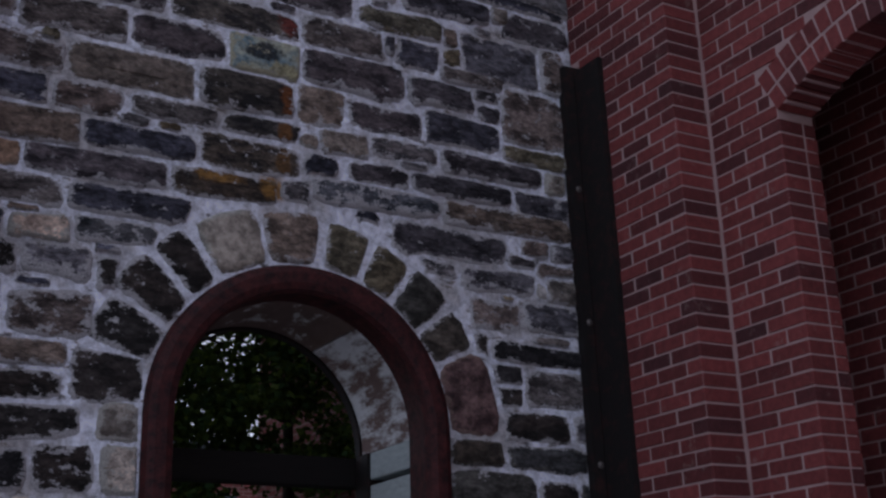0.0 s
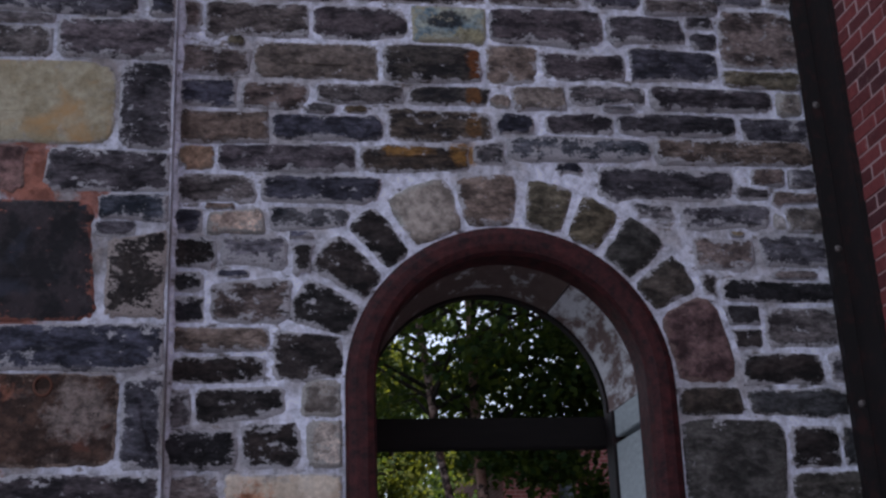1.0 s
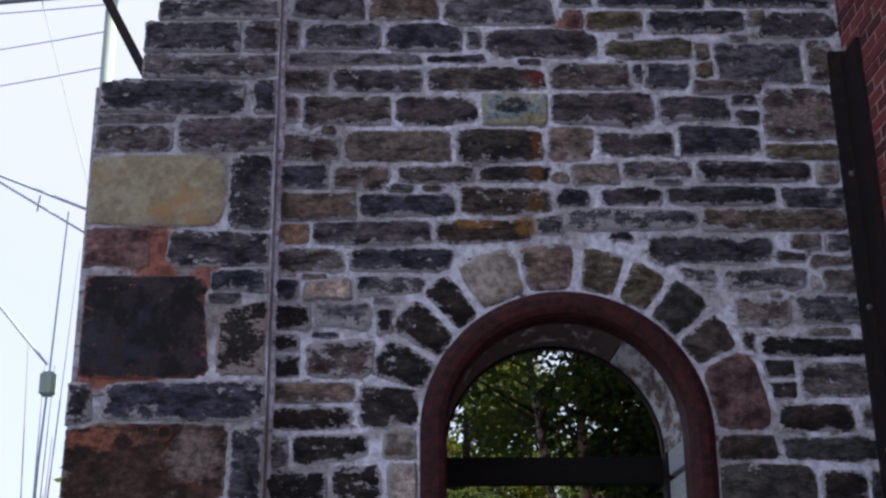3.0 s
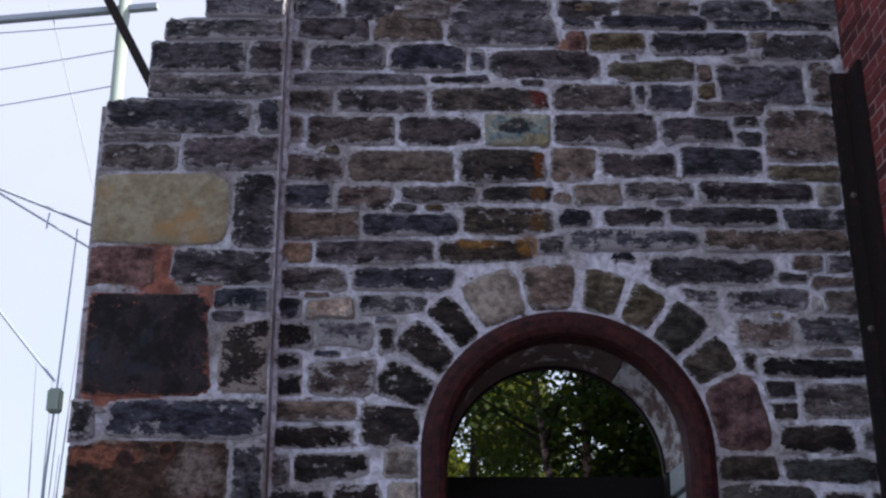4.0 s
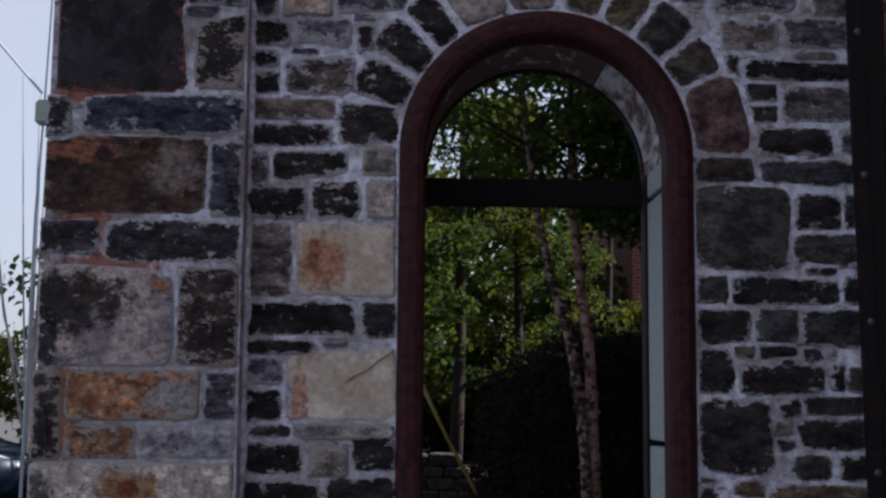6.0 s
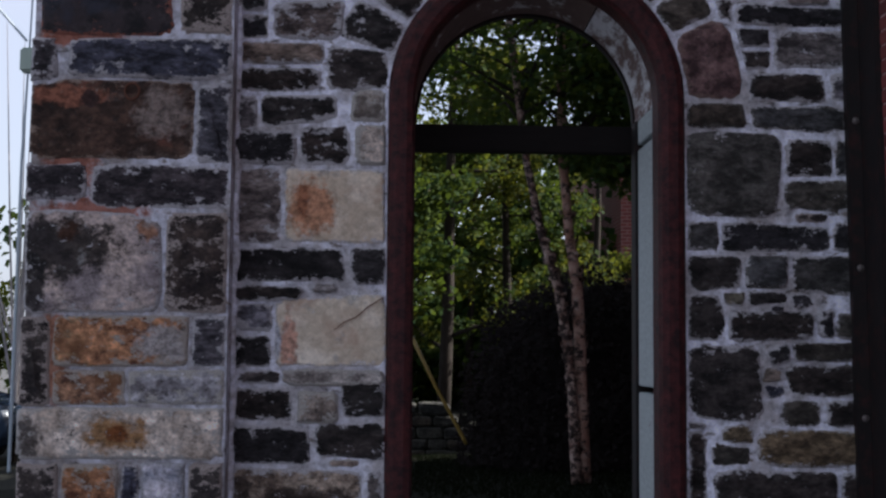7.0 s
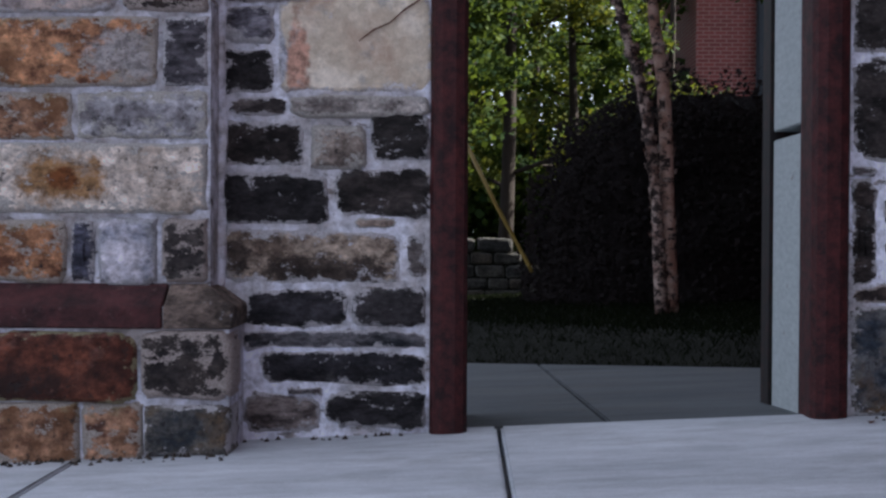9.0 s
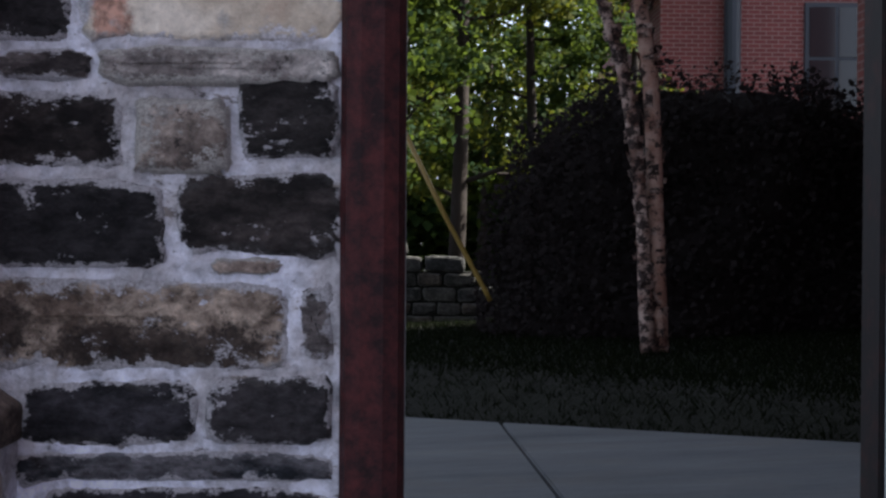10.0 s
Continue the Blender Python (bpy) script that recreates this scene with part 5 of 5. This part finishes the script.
# trees of the courtyard and beyond
specs = [(0.2, 15.5, 7.5, 2.6, 0.7, 1), (1.9, 17.0, 8.5, 1.9, 0.8, 2), (3.0, 18.4, 7.0, 1.5, 1.2, 3), (-0.6, 19.0, 8.0, 2.3, 0.8, 4), (1.2, 21.0, 10.0, 3.2, 0.8, 5), (2.6, 24.5, 9.0, 2.4, 0.6, 6), (-1.0, 23.5, 9.0, 2.6, 0.8, 7), (0.8, 13.8, 6.5, 1.8, 2.3, 8), (4.75, 11.2, 7.0, 1.7, 2.5, 9), (4.85, 22.2, 6.5, 1.1, 0.8, 11)]
for x, y, h, sp, low, seed in specs:
    tree("broadleaf_tree", x, y, h, sp, low, seed, LEAF_YELLOW if seed in (2, 5, 6, 11) else LEAF, BARK, "slender broadleaf tree with sunlit yellow-green leaves", "courtyard trees", 16000, 0.08, 0.085 + 0.01 * (seed % 3), 18)

# woods that close the view
woods_rng = random.Random(91)
wpts = []
for i in range(300):
    c = Vector((woods_rng.uniform(-6.2, 5.5), woods_rng.uniform(24.5, 30), woods_rng.uniform(0.2, 5.6) if i < 230 else woods_rng.uniform(-0.2, 1.4)))
    wpts += clump_points(woods_rng, c, woods_rng.uniform(0.7, 1.5), 150)
woods = leaves("far_woods", wpts, 0.20, LEAF, None, woods_rng)
tagged(woods, "dense green woods closing the view behind the trees", "woods", kind="stuff")

# low rubble wall, guy-wire guard, ground cover
low_wall = thing("garden_wall", (0.4, 14.0, -0.42), "low dark rubble garden wall under the trees", "wall")
lw_rng = random.Random(31)
part("core", box(bmesh.new(), -3.4, 1.72, -0.02, 0.3, -0.1, 0.50), SOIL, low_wall)
zz = 0.0
while zz < 0.72:
    h = lw_rng.uniform(0.11, 0.17)
    x = -3.4
    while x < 1.75 - 2.2 * max(0.0, zz - 0.30) + lw_rng.uniform(-0.2, 0.1):
        w = lw_rng.uniform(0.18, 0.42)
        me = stone_mesh("stone", x, x + w - 0.02, zz, zz + h - 0.015, -0.03, 0.3, lw_rng)
        me.materials.append(GARDEN_STONE)
        new("stone", me).parent = low_wall
        x += w
    zz += h
guy = tagged(part("guy_wire_guard", tube(bmesh.new(), [(1.36, 11.0, 1.12), (1.66, 11.0, 0.51), (1.93, 11.0, 0.02), (1.96, 11.0, -0.04)], [0.017], 10), Nodes("yellow_plastic", 0.5).finish((0.17, 0.115, 0.022)), smooth=True), "yellow plastic guard on a slanting guy wire", "guy wire")
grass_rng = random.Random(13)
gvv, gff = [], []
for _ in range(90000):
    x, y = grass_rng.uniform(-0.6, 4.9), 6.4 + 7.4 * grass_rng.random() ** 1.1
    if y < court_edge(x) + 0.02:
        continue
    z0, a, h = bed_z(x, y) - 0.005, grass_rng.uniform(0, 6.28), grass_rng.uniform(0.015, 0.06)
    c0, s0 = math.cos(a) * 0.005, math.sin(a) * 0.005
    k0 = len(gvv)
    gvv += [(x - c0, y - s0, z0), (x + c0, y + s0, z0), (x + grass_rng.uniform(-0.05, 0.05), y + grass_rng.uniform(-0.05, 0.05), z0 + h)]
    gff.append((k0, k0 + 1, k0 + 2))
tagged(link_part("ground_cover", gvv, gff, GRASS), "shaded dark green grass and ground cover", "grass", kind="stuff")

# ---- brick house beyond the trees ----
k = Nodes("far_red_brick", 0.85)
tex = k.n.new("ShaderNodeTexBrick")
sep = k.n.new("ShaderNodeSeparateXYZ")
com = k.n.new("ShaderNodeCombineXYZ")
k.l.new(k.coords(False), sep.inputs[0])
k.l.new(k.math("ADD", sep.outputs["X"], sep.outputs["Y"]), com.inputs["X"])
k.l.new(sep.outputs["Z"], com.inputs["Y"])
k.l.new(com.outputs[0], tex.inputs["Vector"])
tex.inputs["Scale"].default_value = 1.0
tex.inputs["Brick Width"].default_value, tex.inputs["Row Height"].default_value, tex.inputs["Mortar Size"].default_value = 0.21, 0.072, 0.008
tex.inputs["Color1"].default_value, tex.inputs["Color2"].default_value, tex.inputs["Mortar"].default_value = (0.17, 0.046, 0.042, 1), (0.13, 0.036, 0.033, 1), (0.22, 0.14, 0.13, 1)
FAR_BRICK = k.finish(tex.outputs["Color"])
FRAME_DARK = Nodes("slate_blue_paint", 0.5).finish((0.03, 0.038, 0.05))
k = Nodes("dark_glass", 0.08, 0.0, 0.5)
GLASS = k.finish((0.010, 0.013, 0.018))
# side wing added and sized to block the sun from the courtyard
tagged(part("wall_courtyard", box(bmesh.new(), 5.3, 12.0, 4.9, 13.4, -0.8, 7.0), FAR_BRICK), "red brick side wing placed to shade the courtyard", "wall", kind="structure")
tagged(part("trim_courtyard", box(bmesh.new(), 5.22, 12.0, 4.9, 13.48, 7.003, 7.12, 0.01), BAND), "dark stone coping along the side wing", "coping", kind="structure")
house = thing("brick_house", (5.58, 23.8, ground_z(5.2)), "red brick house with dark-framed windows beyond the trees", "house")
part("wall", box(bmesh.new(), 0, 12, 0, 8, -0.3, 5.4), FAR_BRICK, house)
part("roof", box(bmesh.new(), -0.3, 12.3, -0.3, 8.3, 5.402, 5.6, 0.03), FRAME_DARK, house)
part("drainpipe", tube(bmesh.new(), [(1.19, -0.15, -0.2), (1.19, -0.15, 5.39)], [0.14], 12), FRAME_DARK, house, "dark drainpipe")
for i in range(4):
    x0, z0 = 2.45 + 2.3 * i, 2.75
    win = part("window", box(bmesh.new(), x0, x0 + 1.1, -0.05, 0.02, z0, z0 + 1.9, 0.01), FRAME_DARK, house, "slate blue sash window")
    for xa, xb in ((0.08, 0.52), (0.58, 1.02)):
        for za, zb in ((0.08, 0.92), (0.98, 1.82)):
            part("pane", box(bmesh.new(), x0 + xa, x0 + xb, -0.062, -0.045, z0 + za, z0 + zb), GLASS, win)

# ---- street side ----
POLE = Nodes("pale_weathered_pole", 0.8)
at = POLE.coords(False, (1, 1, 0.2))
POLE_MAT = POLE.finish(POLE.mix(POLE.noise(at, 12, 5), (0.24, 0.30, 0.27), (0.36, 0.43, 0.38)))
CABLE = Nodes("grey_cable", 0.6).finish((0.38, 0.44, 0.50))
pole = thing("utility_pole", (-2.74, 14.0, ground_z(-2.7)), "pale weathered utility pole with a crossarm", "utility pole")
part("post", tube(bmesh.new(), [(0, 0, -0.3), (0, 0, 11.0)], [0.095, 0.078], 14), POLE_MAT, pole, smooth=True)
part("crossarm", box(bmesh.new(), -1.75, 0.5, -0.05, 0.05, 10.01, 10.10, 0.01, Matrix.Rotation(radians(-6), 4, "Y") @ Matrix.Translation((1.0, 0, 0))), CABLE, pole, "grey crossarm")
part("strut", box(bmesh.new(), -0.06, 0.06, -0.05, 0.05, -2.3, 1.2, 0.01, Matrix.Translation((0.12, -0.16, 9.6)) @ Matrix.Rotation(radians(-28), 4, "Y")), STEEL, pole, "dark steel strut")


def cable(path, r, sag=0.0):
    a, b = Vector(path[0]), Vector(path[-1])
    pts = [a.lerp(b, i / 10) + Vector((0, 0, -4 * sag * (i / 10) * (1 - i / 10))) for i in range(11)]
    return tagged(part("overhead_cable", tube(bmesh.new(), pts, [r], 6), CABLE), "thin grey overhead cable against the sky", "cable", "overhead cables")


for a, b, r, s in (((-9.0, 14, 8.02), (-2.75, 14, 8.94), 0.008, 0.1), ((-9.0, 14, 7.45), (-2.75, 14, 8.42), 0.008, 0.1), ((-9.0, 14, 9.0), (-2.75, 14, 9.34), 0.008, 0.1), ((-4.3, 14, 11.4), (-2.5, 14.1, 5.6), 0.008, 0.0), ((-5.6, 14, 7.56), (-1.0, 14, 5.70), 0.018, 0.0), ((-5.6, 14, 7.80), (-1.0, 14, 5.02), 0.014, 0.0), ((-3.44, 14, 6.63), (-3.46, 14, 6.42), 0.012, 0.0), ((-5.6, 14, 7.4), (-3.16, 14, 4.46), 0.018, 0.05)):
    cable((a, b), r, s)
signal = thing("street_signal", (-3.13, 14.0, ground_z(-3.1)), "thin grey street post carrying a pale green box", "street post")
part("post", tube(bmesh.new(), [(-0.06, 0, -0.3), (-0.04, 0, 3.6), (0.0, 0, 4.75), (0.06, 0, 7.0)], [0.022, 0.018, 0.013, 0.009], 8), CABLE, signal)
part("housing", box(bmesh.new(), -0.085, 0.085, -0.085, 0.085, 4.66, 4.95, 0.025), POLE_MAT, signal, "pale green box")
for x, y, h, sp, low, seed, mat in ((-5.2, 18.5, 2.5, 0.9, 0.5, 41, LEAF_YELLOW), (-6.6, 22.0, 2.8, 1.1, 0.6, 42, LEAF_YELLOW), (-8.2, 21.0, 2.6, 1.1, 0.6, 44, LEAF_YELLOW)):
    tree("street_tree", x, y, h, sp, low, seed, mat, BARK, "small street tree with sparse yellow-green autumn leaves", "street trees", 5200, 0.065, 0.05, 16)
# bare twigs that stand against the sky
twig_rng = random.Random(77)
bare = thing("bare_sapling", (-3.6, 15.5, ground_z(-3.6)), "thin bare sapling with leafless upright twigs", "tree", "street trees")
for i in range(11):
    a, top = twig_rng.uniform(0, 6.28), twig_rng.uniform(3.2, 7.2)
    r = twig_rng.uniform(0.15, 0.95)
    part("twig", tube(bmesh.new(), [(0, 0, 0.4 + 0.1 * i), (math.cos(a) * r * 0.5, math.sin(a) * r * 0.5, top * 0.5), (math.cos(a) * r, math.sin(a) * r, top)], [0.022, 0.012, 0.004], 5), PALE_TWIG, bare)
part("stem", tube(bmesh.new(), [(0, 0, -0.1), (0.02, 0, 1.6)], [0.05, 0.035], 8), BARK, bare)

car_paint = Nodes("dark_blue_car_paint", 0.25, 0.2, 0.5).finish((0.012, 0.022, 0.045))
TYRE = Nodes("tyre_rubber", 0.85).finish((0.012, 0.012, 0.012))
car = thing("parked_car", (-5.6, 15.5, ground_z(-5.6) - 0.03), "dark blue parked car at the kerb", "car")
bm = bmesh.new()
profile = [(-2.1, 0.32), (-2.15, 0.62), (-1.9, 0.78), (-1.1, 0.88), (-0.55, 1.32), (0.75, 1.36), (1.45, 0.92), (2.1, 0.82), (2.15, 0.40), (1.9, 0.25), (-1.9, 0.25)]
sides = [[bm.verts.new((x, y * (0.86 if z > 1 else 1), z)) for x, z in profile] for y in (-0.85, 0.85)]
for i in range(len(profile)):
    j = (i + 1) % len(profile)
    bm.faces.new((sides[0][i], sides[0][j], sides[1][j], sides[1][i]))
bm.faces.new(sides[0])
bm.faces.new(sides[1][::-1])
bmesh.ops.bevel(bm, geom=list(bm.edges), offset=0.05, segments=2, affect="EDGES")
part("body", bm, car_paint, car, smooth=True)
part("side_window", box(bmesh.new(), -0.75, 0.95, -0.815, -0.77, 0.95, 1.24, 0.02), GLASS, car)
for wx in (-1.35, 1.35):
    for wy in (-0.80, 0.80):
        m = Matrix.Translation((wx, wy, 0.32)) @ Matrix.Rotation(radians(90), 4, "X")
        bm = bmesh.new()
        bmesh.ops.create_cone(bm, cap_ends=True, segments=22, radius1=0.32, radius2=0.32, depth=0.2, matrix=m)
        wheel = part("wheel", bm, TYRE, car)
        bm = bmesh.new()
        bmesh.ops.create_cone(bm, cap_ends=True, segments=18, radius1=0.19, radius2=0.19, depth=0.215, matrix=m)
        part("rim", bm, POLE_MAT, wheel)

# red patch and litter on the pavement
patch_v = [(0.02 + 0.20 * math.cos(a) * (1 + 0.08 * math.sin(3 * a)), 3.36 + 0.16 * math.sin(a)) for a in [2 * math.pi * i / 24 for i in range(24)]]
bm = bmesh.new()
low_ring = [bm.verts.new((x, y, ground_z(x) + 0.001)) for x, y in patch_v]
top_ring = [bm.verts.new((0.02 + (x - 0.02) * 0.97, 3.36 + (y - 3.36) * 0.97, ground_z(x) + 0.012)) for x, y in patch_v]
for i in range(24):
    bm.faces.new((low_ring[i], low_ring[(i + 1) % 24], top_ring[(i + 1) % 24], top_ring[i]))
bm.faces.new(top_ring)
tagged(part("utility_cover", bm, BAND), "small round red utility cover set in the pavement", "utility cover")

# crumbs of mortar and leaf litter along the foot of the wall
crumb_rng = random.Random(55)
cv, cf = [], []
for i in range(170):
    x = crumb_rng.uniform(0.66, 3.4) if i > 90 else crumb_rng.uniform(-0.3, 0.7)
    if 1.28 < x < 2.68:
        continue
    y = (4.80 if x > 0.69 else 4.535) - abs(crumb_rng.gauss(0, 0.035))
    s = crumb_rng.uniform(0.003, 0.011)
    k0 = len(cv)
    z0 = ground_z(x)
    cv += [(x - s, y - s, z0), (x + s, y - 0.6 * s, z0), (x + 0.5 * s, y + s, z0), (x - 0.8 * s, y + 0.7 * s, z0), (x, y, z0 + s * 1.3)]
    cf += [(k0, k0 + 1, k0 + 4), (k0 + 1, k0 + 2, k0 + 4), (k0 + 2, k0 + 3, k0 + 4), (k0 + 3, k0, k0 + 4)]
tagged(link_part("wall_debris", cv, cf, STONES["z"]), "dark stone crumbs and litter along the foot of the wall", "debris", kind="stuff")
for x, y, a, size in ((1.20, 3.0, 0.4, 0.024), (0.72, 2.78, 2.2, 0.02), (2.70, 4.66, 1.1, 0.025)):
    bm = bmesh.new()
    pts = [(-1, 0, 0.0), (-0.4, 0.45, 0.18), (0.5, 0.38, 0.1), (1, 0, 0.05), (0.5, -0.4, 0.2), (-0.4, -0.42, 0.12)]
    ring = [bm.verts.new((u * size, v * size, w * size + 0.002)) for u, v, w in pts]
    spine = bm.verts.new((0, 0, 0.002))
    for i in range(6):
        bm.faces.new((ring[i], ring[(i + 1) % 6], spine))
    leaf = tagged(part("dead_leaf", bm, RUST), "curled brown dead leaf on the pavement", "leaf", "dead leaves")
    leaf.matrix_basis = Matrix.Translation((x, y, ground_z(x))) @ Matrix.Rotation(a, 4, "Z")
